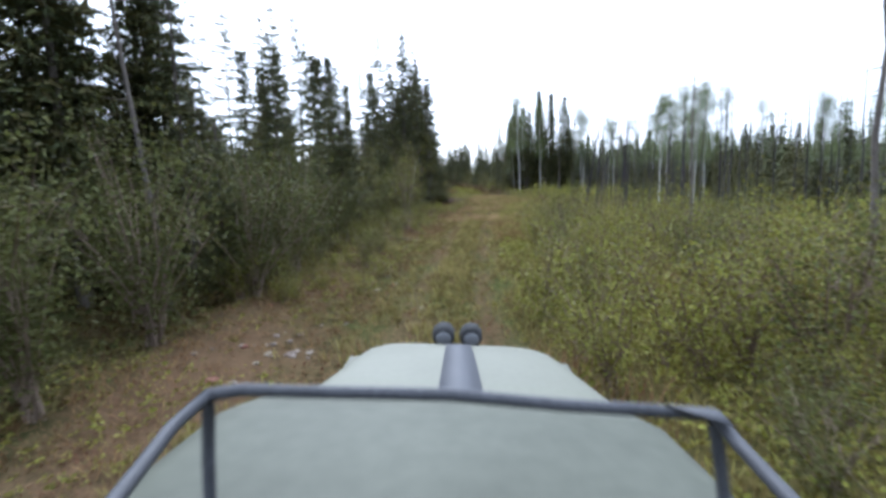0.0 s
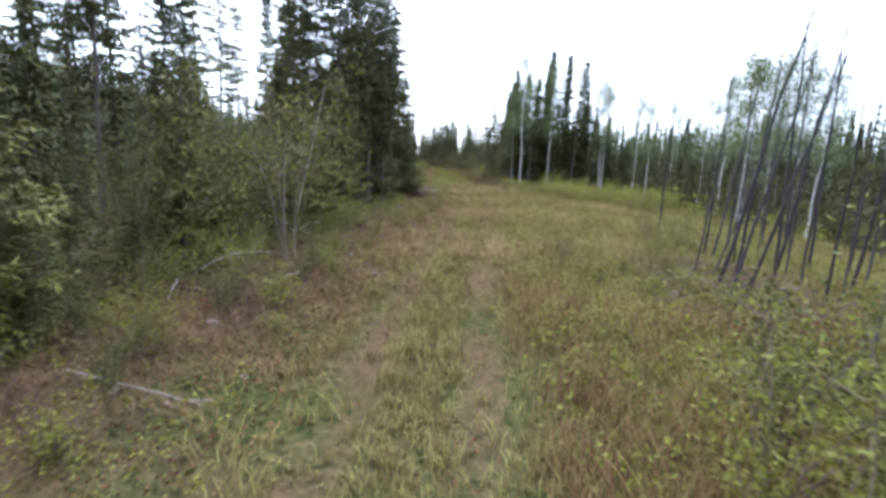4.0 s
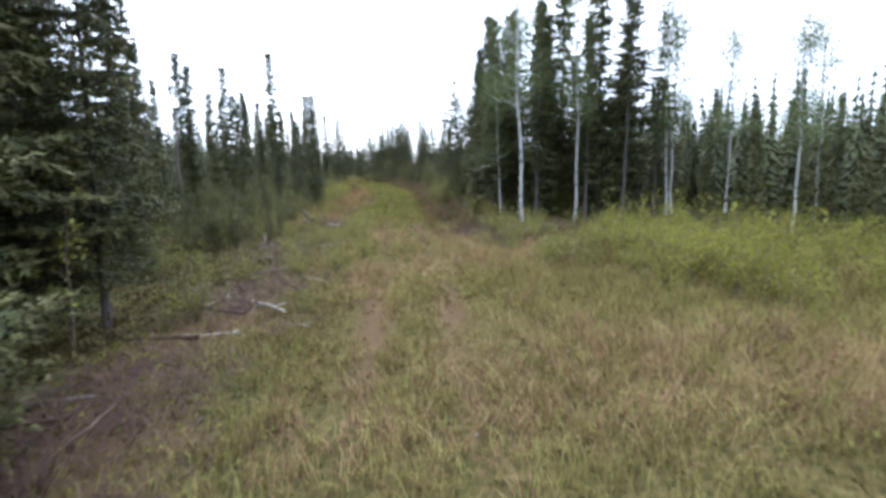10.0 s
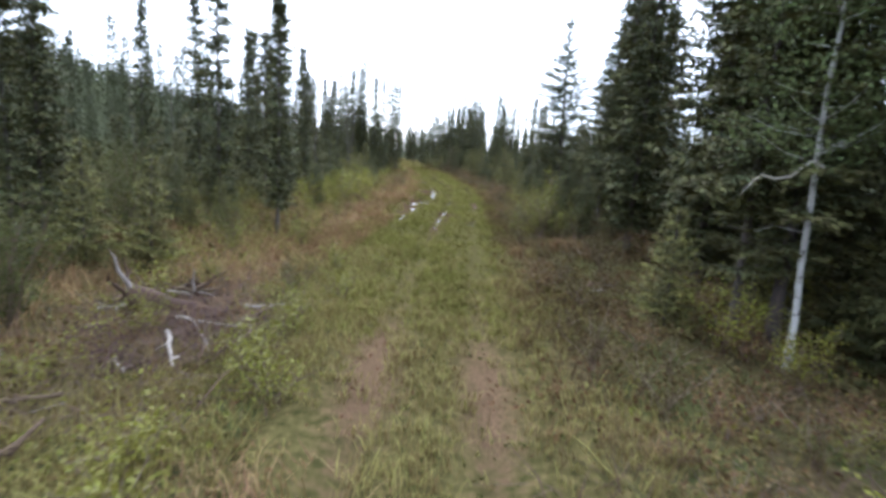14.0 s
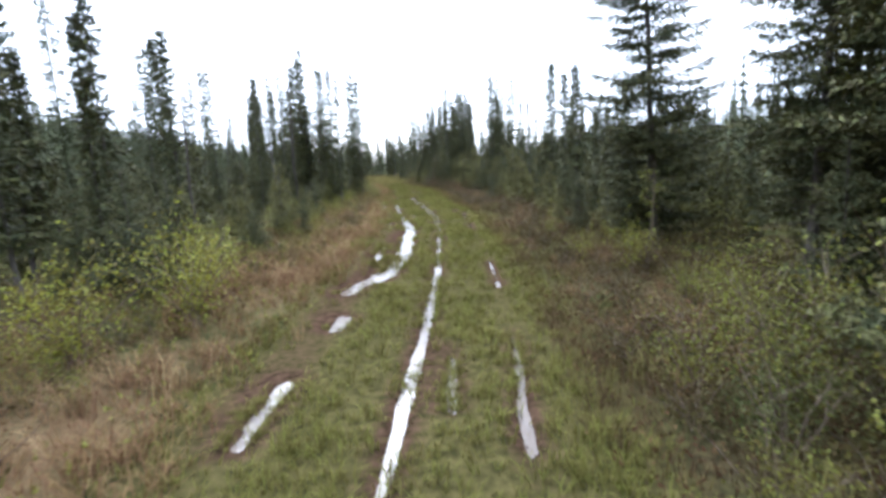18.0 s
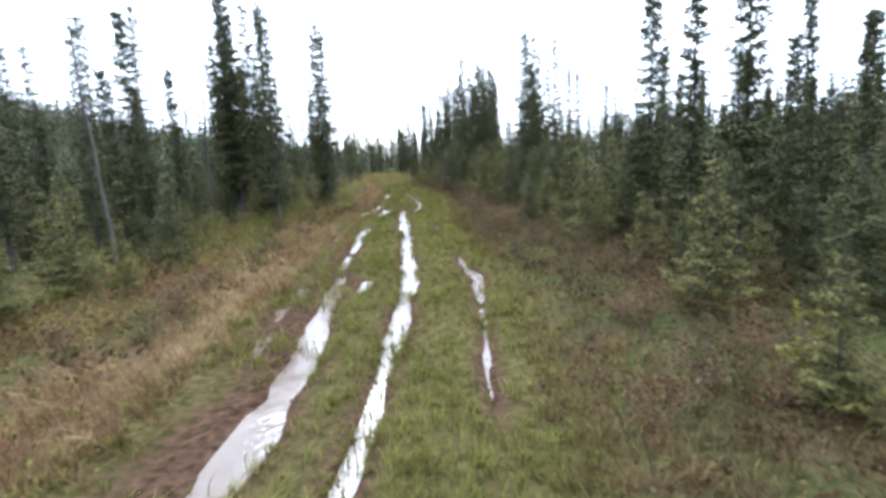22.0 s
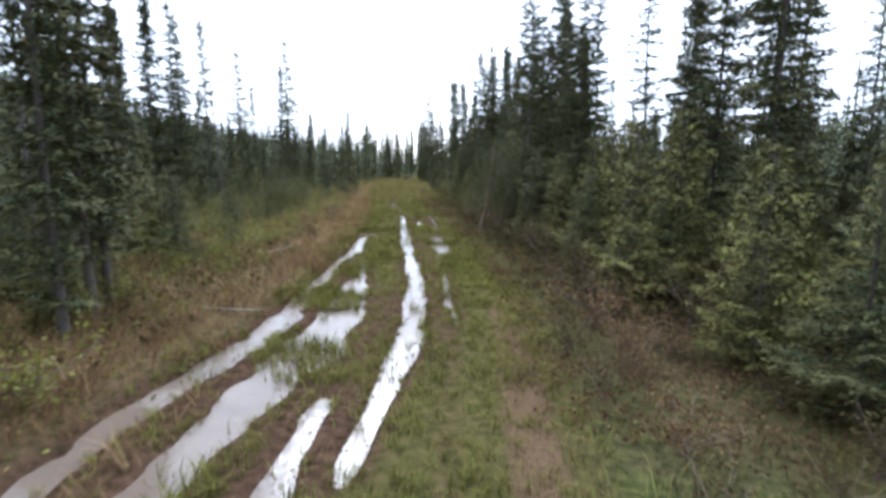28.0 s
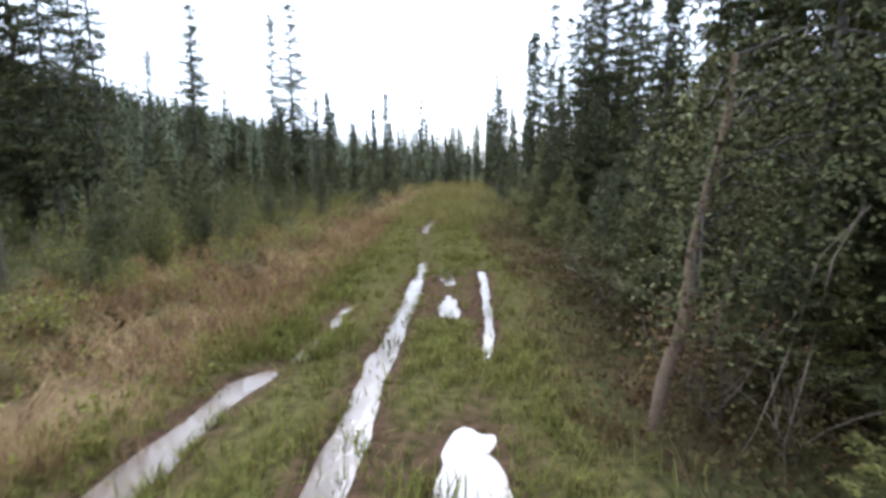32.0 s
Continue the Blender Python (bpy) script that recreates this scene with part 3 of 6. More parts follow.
def fine_spray(r, start, az, length, slope, tilt, brush):
    """One bough seen close: side twigs set with narrow needle brushes."""
    out, side = np.array([math.cos(az), math.sin(az), 0.0]), np.array([-math.sin(az), math.cos(az), 0.0])
    n = max(4, int(length / (brush * 0.72)))
    u = np.linspace(0.1, 1.0, n)
    p = start + np.outer(u * length, out)
    p[:, 2] += length * (slope * u + tilt * u * u)
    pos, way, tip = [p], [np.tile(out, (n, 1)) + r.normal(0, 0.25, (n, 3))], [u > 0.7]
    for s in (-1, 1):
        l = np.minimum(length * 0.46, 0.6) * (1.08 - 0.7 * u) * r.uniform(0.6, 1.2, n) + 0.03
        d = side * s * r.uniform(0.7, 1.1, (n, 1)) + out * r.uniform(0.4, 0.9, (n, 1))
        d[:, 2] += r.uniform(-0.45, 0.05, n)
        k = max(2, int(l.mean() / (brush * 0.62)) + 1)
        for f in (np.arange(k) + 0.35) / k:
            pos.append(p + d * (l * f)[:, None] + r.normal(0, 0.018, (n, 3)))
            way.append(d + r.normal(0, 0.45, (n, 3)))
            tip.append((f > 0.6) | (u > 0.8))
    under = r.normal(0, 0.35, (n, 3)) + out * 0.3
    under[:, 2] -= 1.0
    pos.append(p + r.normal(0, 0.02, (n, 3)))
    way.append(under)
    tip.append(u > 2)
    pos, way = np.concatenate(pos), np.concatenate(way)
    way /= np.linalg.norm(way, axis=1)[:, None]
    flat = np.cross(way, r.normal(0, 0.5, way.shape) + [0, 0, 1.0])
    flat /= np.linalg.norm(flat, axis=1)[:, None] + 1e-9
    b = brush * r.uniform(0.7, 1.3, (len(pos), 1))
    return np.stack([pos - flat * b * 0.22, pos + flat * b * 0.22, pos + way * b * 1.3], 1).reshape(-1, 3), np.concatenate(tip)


def spruce_meshes(seed, h, reach, clear, whorl, per, power=0.8, gap=0.0, needles="needles", slope=-0.25, tilt=0.12, trunk_r=None, dead=10, brush=0.15):
    """Trunk and crown of a spruce of height h."""
    r = np.random.RandomState(seed)
    zt = np.linspace(0, h, 9)
    bend = np.cumsum(r.normal(0, 0.012 * h / 9, (9, 2)), 0)
    pts = np.column_stack([bend[:, 0], bend[:, 1], zt])
    tr = trunk_r or (0.0085 * h + 0.012)
    radii = np.maximum(tr * (1 - zt / h) ** 0.85, 0.02)
    radii[0] *= 1.35
    pieces = [tube(pts, radii, 7)]
    for _ in range(dead):
        z = r.uniform(0.06 * h, clear + 0.15 * h)
        az, l = r.uniform(0, 6.28), r.uniform(0.15, 0.5) * reach
        b = np.array([np.interp(z, zt, pts[:, 0]), np.interp(z, zt, pts[:, 1]), z])
        e = b + np.array([math.cos(az) * l, math.sin(az) * l, -l * r.uniform(0.0, 0.5)])
        pieces.append(tube([b, (b + e) / 2 + [0, 0, 0.02], e], [0.012, 0.009, 0.003], 4))
    vs = []
    z, lump = clear, 1.0
    while z < h - 0.05:
        f = (z - clear) / (h - clear)
        lump = 0.55 * lump + 0.45 * r.uniform(0.55, 1.5)
        prof = reach * ((1 - f) ** power) * (0.55 + 0.45 * min(1, f * 5)) * lump + 0.10 + 0.05 * (f > 0.93)
        n = max(2, int(per * (0.5 + 0.5 * (1 - f)) + r.uniform(-1, 1)))
        a0 = r.uniform(0, 6.28)
        for k in range(n):
            if r.rand() < gap:
                continue
            l = prof * r.uniform(0.55, 1.15)
            zz = z + r.uniform(-0.5, 0.5) * whorl
            s = np.array([np.interp(zz, zt, pts[:, 0]), np.interp(zz, zt, pts[:, 1]), zz])
            vs.append(fine_spray(r, s, a0 + k * 6.283 / n + r.uniform(-0.3, 0.3), l, slope * r.uniform(0.4, 1.4) + 0.5 * f * f, tilt, brush))
        z += whorl * (1.0 - 0.5 * f)
    tv, tf = join(pieces)
    vs.append(fine_spray(r, np.array([pts[-1, 0], pts[-1, 1], h - 0.25]), 0.0, 0.12, 2.6, 0.0, brush))
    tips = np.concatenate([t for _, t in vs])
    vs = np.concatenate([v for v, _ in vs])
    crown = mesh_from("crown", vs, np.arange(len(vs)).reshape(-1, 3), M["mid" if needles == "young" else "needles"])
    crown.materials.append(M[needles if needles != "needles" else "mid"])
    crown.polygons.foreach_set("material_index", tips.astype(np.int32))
    return mesh_from("trunk", tv, tf, M["bark"], True), crown


def leaf_cloud(r, centres, spread, count, size, flat=0.6):
    """count small four-cornered leaves round the given points, folded along the middle (two triangles)."""
    c = np.asarray(centres)[r.randint(0, len(centres), count)] + r.normal(0, 1, (count, 3)) * np.array(spread)
    d = r.normal(0, 1, (count, 3))
    d[:, 2] *= flat
    d /= np.linalg.norm(d, axis=1)[:, None]
    e = np.cross(d, r.normal(0, 1, (count, 3)))
    e /= np.linalg.norm(e, axis=1)[:, None] + 1e-9
    s = size * r.uniform(0.6, 1.3, (count, 1))
    v = np.stack([c, c + d * s * 0.5 + e * s * 0.30, c + d * s, c + d * s * 0.5 - e * s * 0.30], 1).reshape(-1, 3)
    k = np.arange(count)[:, None] * 4
    return v, np.concatenate([k + [0, 1, 2, 3]], 0)


def bush_meshes(seed, h, reach, stems, leaves, size, leaf="willow"):
    """Stems rising from one foot, and leaves along their upper parts."""
    r = np.random.RandomState(seed)
    pieces, spots = [], []
    for _ in range(stems):
        az, l, lean = r.uniform(0, 6.28), h * r.uniform(0.6, 1.05), r.uniform(0.1, 1.0)
        u = np.linspace(0, 1, 5)
        o = reach * lean * u ** 1.4
        p = np.column_stack([np.cos(az) * o + r.normal(0, 0.03, 5), np.sin(az) * o + r.normal(0, 0.03, 5), l * u * (1 - 0.12 * lean * u)])
        p[0, :2] = r.normal(0, 0.06, 2)
        p[0, 2] = -0.05
        pieces.append(tube(p, 0.004 + 0.012 * h / 2 * (1 - u), 4))
        for k in range(7):
            t = r.uniform(0.22, 1.0)
            q = np.array([np.interp(t, u, p[:, i]) for i in range(3)])
            e = q + r.normal(0, 1, 3) * reach * 0.22 + [0, 0, 0.08 * h]
            e[2] = max(e[2], 0.08)
            spots += [q, (q + e) / 2, e]
            if k < 1:
                pieces.append(tube([q, e], [0.005, 0.002], 4))
    tv, tf = join(pieces)
    lv, lf = leaf_cloud(r, spots, (0.07 * reach + 0.03,) * 3, leaves, size)
    lv[:, 2] = np.maximum(lv[:, 2], 0.0)
    return mesh_from("stems", tv, tf, M["twig"], True), mesh_from("leaves", lv, lf, M[leaf])


def aspen_meshes(seed, h, clear, reach, leaves, size=0.06, lean=0.0):
    r = np.random.RandomState(seed)
    u = np.linspace(0, 1, 10)
    wob = np.cumsum(r.normal(0, 0.006 * h, (10, 2)), 0)
    wob -= wob[0]
    p = np.column_stack([wob[:, 0] + lean * h * u ** 1.3, wob[:, 1], h * u])
    rad = (0.0052 * h + 0.008) * (1 - u) ** 0.7 + 0.008
    rad[0] *= 1.35
    pieces, spots = [tube(p, rad, 8)], []
    for k in range(36):
        t = clear / h + (0.99 - clear / h) * r.rand() ** 1.5
        az = r.uniform(0, 6.28)
        l = reach * (1.15 - 0.8 * (t - clear / h) / (1 - clear / h)) * r.uniform(0.5, 1.0)
        b = np.array([np.interp(t, u, p[:, i]) for i in range(3)])
        e = b + np.array([math.cos(az) * l, math.sin(az) * l, l * r.uniform(0.15, 0.7)])
        mid = (b + e) / 2 + [0, 0, -0.08 * l]
        pieces.append(tube([b, mid, e], [0.014, 0.009, 0.003], 5))
        spots += [mid, (mid + e) / 2, e, e + r.normal(0, 0.15, 3)]
    for k in range(3):
        t, az, l = r.uniform(0.25, clear / h), r.uniform(0, 6.28), r.uniform(0.4, 1.1)
        b = np.array([np.interp(t, u, p[:, i]) for i in range(3)])
        pieces.append(tube([b, b + np.array([math.cos(az) * l * 0.6, math.sin(az) * l * 0.6, 0.10]), b + np.array([math.cos(az) * l, math.sin(az) * l, -0.05])], [0.008, 0.006, 0.002], 4))
    tv, tf = join(pieces)
    lv, lf = leaf_cloud(r, spots, (0.30, 0.30, 0.24), leaves, size)
    return mesh_from("trunk", tv, tf, M["aspen"], True), mesh_from("crown", lv, lf, M["aspenleaf"])


def pole_meshes(seed, h, bark="burnt", stubs=18, lean=0.0):
    r = np.random.RandomState(seed)
    u = np.linspace(0, 1, 8)
    wob = np.cumsum(r.normal(0, 0.006 * h, (8, 2)), 0)
    wob -= wob[0]
    p = np.column_stack([wob[:, 0] + lean * h * u, wob[:, 1], h * u])
    trunk = tube(p, (0.0052 * h + 0.006) * (1 - u) ** 0.8 + 0.005, 6)
    pieces = [trunk]
    for _ in range(stubs):
        t, az, l = r.uniform(0.2, 0.97), r.uniform(0, 6.28), r.uniform(0.08, 0.5)
        b = np.array([np.interp(t, u, p[:, i]) for i in range(3)])
        pieces.append(tube([b, b + np.array([math.cos(az) * l, math.sin(az) * l, l * r.uniform(-0.5, 0.1)])], [0.009, 0.003], 4))
    tv, tf = join(pieces)
    return (mesh_from("trunk", tv, tf, M[bark], True),)


KIND = {}


def kind_of(key, name, label, category, group, meshes, names):
    """Keep one finished plant of a kind, to be copied; the first copy asked for is the thing itself."""
    KIND.setdefault(key, []).append([name, label, category, group, meshes, names, None])


def plant(key, x, y, scale=1.0, turn=None, tall=1.0, label="", variant=None, tip=(0, 0), sink=0.03):
    r = random.Random(int(x * 977) * 31 + int(y * 1013))
    rec = KIND[key][r.randrange(len(KIND[key])) if variant is None else variant]
    turn = r.uniform(0, 360) if turn is None else turn
    m = pose(x, y, ground_z(x, y) - sink, tip[0] + r.uniform(-1.2, 1.2), tip[1] + r.uniform(-1.2, 1.2), turn) @ Matrix.Diagonal((scale, scale, scale * tall, 1))
    if rec[6] is None:
        ob = root(rec[0], rec[1], rec[2], rec[3])
        for nm, me in zip(rec[5], rec[4]):
            part(nm, me, ob)
        ob.matrix_basis = m
        rec[6] = ob
    else:
        ob = copy_thing(rec[6], Matrix.Identity(4))
        ob.matrix_basis = m
    if label:
        ob["label"] = label
    return ob


TC, SL, PT = ("trunk", "crown"), ("branch_frame", "foliage"), ("trunk",)
for s in range(4):
    kind_of("spruce", "spruce_tree", "tall narrow dark green black spruce with drooping boughs", "tree", "spruces of the forest edge",
            spruce_meshes(10 + s, 11.0, 0.95 + 0.12 * s, 0.6 + 0.4 * (s % 2), 0.25, 7, 0.9, 0.08, slope=-0.35, tilt=0.2, dead=16, brush=0.17), TC)
for s in range(4):
    kind_of("thin", "thin_spruce", "thin ragged black spruce with short drooping boughs", "tree", "thin spruces of the bog",
            spruce_meshes(30 + s, 9.0, 0.56 + 0.08 * s, 0.5 + 0.35 * s, 0.22, 6, 0.8, 0.14, slope=-0.45, tilt=0.25, trunk_r=0.065, dead=14, brush=0.15), TC)
for s in range(3):
    kind_of("young", "young_spruce", "young green spruce branched down to the ground", "tree", "young spruces beside the track",
            spruce_meshes(50 + s, 3.4, 0.62 + 0.08 * s, 0.10, 0.19, 6, 0.85, 0.06, "young", slope=-0.12, tilt=0.2, trunk_r=0.04, dead=0, brush=0.13), TC)
kind_of("broad", "spruce_tree", "broad open spruce with layered boughs standing alone", "tree", "spruces of the forest edge",
        spruce_meshes(70, 10.5, 2.1, 0.7, 0.34, 9, 0.82, 0.16, "mid", slope=-0.22, tilt=0.22, trunk_r=0.13, brush=0.10, dead=30), TC)
for s in range(2):
    kind_of("near", "spruce_tree", "spruce with fine drooping boughs close to the track", "tree", "spruces of the forest edge",
            spruce_meshes(90 + s, 10.0, 1.4, 0.6 + s, 0.24, 7, 0.75, 0.16, "mid", slope=-0.35, tilt=0.2, dead=34, brush=0.095), TC)
for s in range(3):
    kind_of("slim", "thin_spruce", "slim ragged spruce with short drooping boughs close to the track", "tree", "thin spruces of the bog",
            spruce_meshes(40 + s, 9.0, 0.60 + 0.09 * s, 0.7 + 0.4 * s, 0.22, 6, 0.8, 0.18, "mid", slope=-0.45, tilt=0.25, trunk_r=0.065, dead=24, brush=0.095), TC)
for s in range(4):
    kind_of("sapling", "young_spruce", "bushy young yellow-green spruce at the track's edge", "tree", "young spruces beside the track",
            spruce_meshes(60 + s, 3.2, 0.70 + 0.07 * s, 0.08, 0.20, 7, 0.85, 0.05, ("young", "mid", "young", "mid")[s], slope=-0.10, tilt=0.22, trunk_r=0.035, dead=0, brush=0.062), TC)
for s in range(2):
    kind_of("interior", "spruce_tree", "tall spruce with a bare lower trunk and dead twigs", "tree", "spruces of the forest edge",
            spruce_meshes(80 + s, 12.0, 1.15, 3.0 + s, 0.28, 6, 0.75, 0.42, "mid", slope=-0.35, tilt=0.2, dead=45, trunk_r=0.082, brush=0.11), TC)
for s in range(3):
    kind_of("willow", "willow_bush", "yellow-green leafy willow bush", "bush", "bushes beside the track", bush_meshes(100 + s, 1.4, 0.9, 11, 1250, 0.05, ("willow", "darkleaf", "willow")[s]), SL)
for s in range(2):
    kind_of("mound", "willow_bush", "bright yellow-green willow bush at the clearing's edge", "bush", "bushes beside the track", bush_meshes(105 + s, 1.35, 0.9, 12, 1300, 0.055, "moundleaf"), SL)
for s in range(2):
    kind_of("airy", "willow_bush", "open willow bush with bare pale stems and few leaves", "bush", "bushes beside the track", bush_meshes(108 + s, 1.7, 0.75, 9, 520, 0.055, "willow"), SL)
for s in range(3):
    kind_of("alder", "alder_bush", "dark green leafy alder bush with many stems", "bush", "bushes beside the track", bush_meshes(110 + s, 2.8, 1.4, 15, 3900, 0.062, "darkleaf"), SL)
for s in range(2):
    kind_of("shrub", "low_shrub", "low bright yellow-green shrub", "bush", "low shrubs in the grass", bush_meshes(120 + s, 0.65, 0.5, 10, 500, 0.05, "yellowleaf"), SL)
for s in range(3):
    kind_of("birchshrub", "dwarf_birch", ("knee-high dwarf birch with small dull green leaves", "knee-high dwarf birch with withered brown leaves")[s % 2], "bush", "low shrubs in the grass", bush_meshes(125 + s, 0.9, 0.65, 8, 560, 0.046, ("willow", "brownleaf", "darkleaf")[s]), SL)
# the dwarf birch again, two of three with shade put into the leaf colour
for s in range(3):
    kind_of("heathshrub", "dwarf_birch", "knee-high dwarf birch with dull leaves, mostly coloured darker for shade", "bush", "low shrubs in the grass", bush_meshes(128 + s, 0.9, 0.65, 8, 560, 0.046, ("heath", "brownleaf", "heath")[s]), SL)
for s in range(3):
    kind_of("aspen", "aspen_tree", "aspen with a pale bare trunk and a small high crown", "tree", "aspens of the clearing edge", aspen_meshes(130 + s, 9.5, 3.9, 1.25, 6200, 0.085), TC)
for s in range(3):
    kind_of("pole", "burnt_pole", "charred thin dead tree trunk with broken twigs", "dead tree", "burnt trees", pole_meshes(140 + s, 6.0), PT)
for s in range(2):
    kind_of("snag", "dead_spruce", "grey dead spruce pole with bare twigs", "dead tree", "dead spruces", pole_meshes(150 + s, 9.0, "bark", 60), PT)

# ---- trees that stand out one by one ----
# forest block on the right: pale trunks in front, spires behind
plant("aspen", 5.55, 59.4, 1.0, tall=1.18, variant=0, turn=0, label="slender pale aspen with black marks at the block's front")
plant("aspen", 7.75, 59.9, 0.8, tall=1.3, variant=1, turn=40)
plant("aspen", 12.9, 62.7, 1.0, variant=2, turn=10)
plant("aspen", 13.3, 62.9, 0.95, variant=1, turn=200)
plant("aspen", 6.3, 64.3, 0.95, variant=1, turn=90)
bent = plant("aspen", 5.08, 62.1, 0.66, variant=2, turn=0, label="slim pale aspen with a crooked dead branch beside the spruces")
part("dead_branch", mesh_from("dead_branch", *tube([(0.02, 0, 3.9), (-0.16, -0.04, 4.02), (-0.34, -0.06, 3.92), (-0.55, -0.10, 3.72), (-0.85, -0.12, 3.66), (-1.08, -0.16, 3.72), (-1.22, -0.18, 3.62), (-1.42, -0.2, 3.36)], [0.030, 0.026, 0.024, 0.022, 0.019, 0.015, 0.011, 0.004], 6), M["deadwood"], True), bent, "crooked pale bare branch")
for x, y, s in ((4.55, 62.6, 0.75), (4.9, 61.5, 0.6)):
    plant("mound", x, y, s, label="yellow-green leafy bush under the aspen")
for x, y, k in ((16.2, 63.5, 0.9), (18.3, 60.5, 0.85), (22.3, 60.1, 1.0), (16.4, 45.6, 0.95), (17.6, 50.5, 1.0), (19.5, 48.5, 0.9), (18.8, 56.0, 0.9), (15.2, 57.5, 0.8), (14.6, 41.8, 0.85), (20.8, 53.5, 1.15), (22.5, 52.5, 1.2), (23.5, 55.0, 1.15), (15.8, 38.5, 0.8), (17.5, 42.5, 1.0)):
    plant("aspen", x, y, k)
for x, y, h in ((8.1, 63.2, 11.9), (9.2, 61.3, 11.3), (10.9, 62.4, 10.9), (6.6, 74.4, 11.8), (9.7, 74.3, 12.6), (7.0, 61.9, 9.3), (10.0, 65.0, 9.5), (5.4, 66.0, 9.5), (6.9, 68.5, 10.6), (11.8, 65.3, 9.0), (5.2, 70.5, 9.0), (8.6, 67.0, 10.0)):
    plant("spruce", x, y, h / 11.0)
for x, y, h in ((6.4, 60.9, 9.5), (8.4, 60.6, 9.0), (9.9, 60.4, 10.0), (11.6, 61.2, 8.5), (4.9, 63.2, 9.0)):
    plant("interior", x, y, h / 12.0)
for x, y, h in ((6.2, 79.6, 9.5), (7.3, 80.4, 10.5), (6.7, 78.3, 10.0), (8.1, 79.2, 9.0)):
    plant("near", x, y, h / 10.0, label="dense dark spruce branched down to the ground")
plant("broad", 5.0, 84.3, 0.92, turn=20, label="broad layered spruce standing alone by the track")
# tree tops along the wet stretch
for x, y, h in ((4.9, 94.5, 6.4), (-7.4, 62.6, 5.8), (-7.3, 64.9, 6.0), (-4.9, 70.5, 6.6), (-4.3, 69.0, 6.5), (-11.4, 83.0, 7.9), (-17.6, 100.5, 10.2), (-8.2, 56.5, 8.2), (-9.4, 60.0, 9.0), (-10.8, 57.4, 9.4), (-11.9, 62.0, 9.2), (-9.9, 65.5, 8.0), (-12.6, 66.8, 9.0), (-8.7, 53.6, 8.6), (-7.4, 51.8, 7.6)):
    plant("thin", x, y, h / 9.0)
for x, y, h in ((-8.8, 104.0, 8.6), (-9.6, 105.0, 8.8), (-8.2, 103.1, 7.8), (-10.8, 105.6, 10.2), (-11.6, 106.6, 9.9), (-9.9, 107.2, 9.0), (-8.8, 110.9, 9.3), (-9.3, 111.8, 9.0), (-8.3, 109.9, 8.6), (-13.2, 91.7, 7.6),
                (-17.5, 102.9, 7.5), (-10.9, 97.2, 6.4), (-15.7, 117.2, 9.4), (-16.3, 117.9, 8.2), (-22.0, 123.9, 10.6), (-20.8, 143.3, 11.7), (-19.9, 140.0, 9.2), (-20.5, 135.5, 9.3), (-19.0, 130.0, 9.7), (-24.4, 137.0, 7.4), (-27.8, 146.4, 7.2), (-14.5, 134.9, 4.5),
                (-20.9, 130.0, 11.4), (-23.5, 129.0, 11.0), (-21.6, 131.5, 10.5), (-18.3, 133.0, 6.9), (-25.5, 131.0, 11.0), (-6.0, 133.7, 6.9), (-14.0, 164.5, 10.2)):
    plant("slim", x, y, h / 9.0)
for x, y, h in ((-22.3, 130.0, 11.5), (-24.6, 130.6, 11.0)):
    plant("spruce", x, y, h / 11.0)
for x, y, h in ((1.9, 114.4, 8.9), (0.1, 116.0, 7.2), (4.2, 104.5, 4.9), (-5.9, 139.0, 7.8), (-2.5, 123.6, 9.6)):
    plant("slim", x, y, h / 9.0)
for x, y, h in ((-2.6, 126.3, 8.6), (-1.2, 124.6, 9.0), (-0.2, 122.8, 8.4), (-1.9, 128.4, 8.8), (-3.4, 129.2, 7.6)):
    plant("slim", x, y, h / 9.0)
for x, y, h in ((-0.6, 113.3, 3.1), (0.4, 110.8, 2.7), (-0.9, 116.6, 3.0), (0.3, 114.1, 3.4), (-0.4, 117.7, 3.3), (-1.5, 118.5, 2.6), (0.3, 119.4, 3.6)):
    plant("sapling", x, y, h / 3.2, variant=2 if x > 0 else 0, label="bushy yellow-green young spruce standing at the wet track's edge")
for x, y, h in ((-6.9, 12.0, 9.0), (-7.9, 13.2, 9.5), (-8.4, 11.2, 9.0)):
    plant("near", x, y, h / 10.0, label="tall spruce with dead lower twigs at the first bend")
plant("interior", -6.0, 11.0, 0.72, label="tall spruce with dead lower twigs at the first bend")
# left wall of spruces, with trunks close to the track
for x, y, h in ((-3.5, 34.5, 9), (-3.3, 35.9, 10), (-2.8, 36.4, 9.5), (-2.75, 38.0, 9.0), (-4.1, 33.4, 11), (-3.6, 37.6, 11), (-4.3, 36.4, 12), (-4.6, 39.2, 11)):
    plant("interior", x, y, h / 12.0)
for x, y, h in ((-3.7, 40.6, 10.5), (-4.2, 42.8, 10.5), (-3.5, 43.8, 9.5), (-4.9, 44.9, 9.0), (-4.3, 46.6, 9.4), (-5.4, 47.6, 9.8), (-5.9, 45.8, 10.4), (-6.2, 49.3, 8.6), (-4.8, 13.5, 6.0), (-4.3, 18.2, 6.0)):
    plant("near", x, y, h / 10.0)

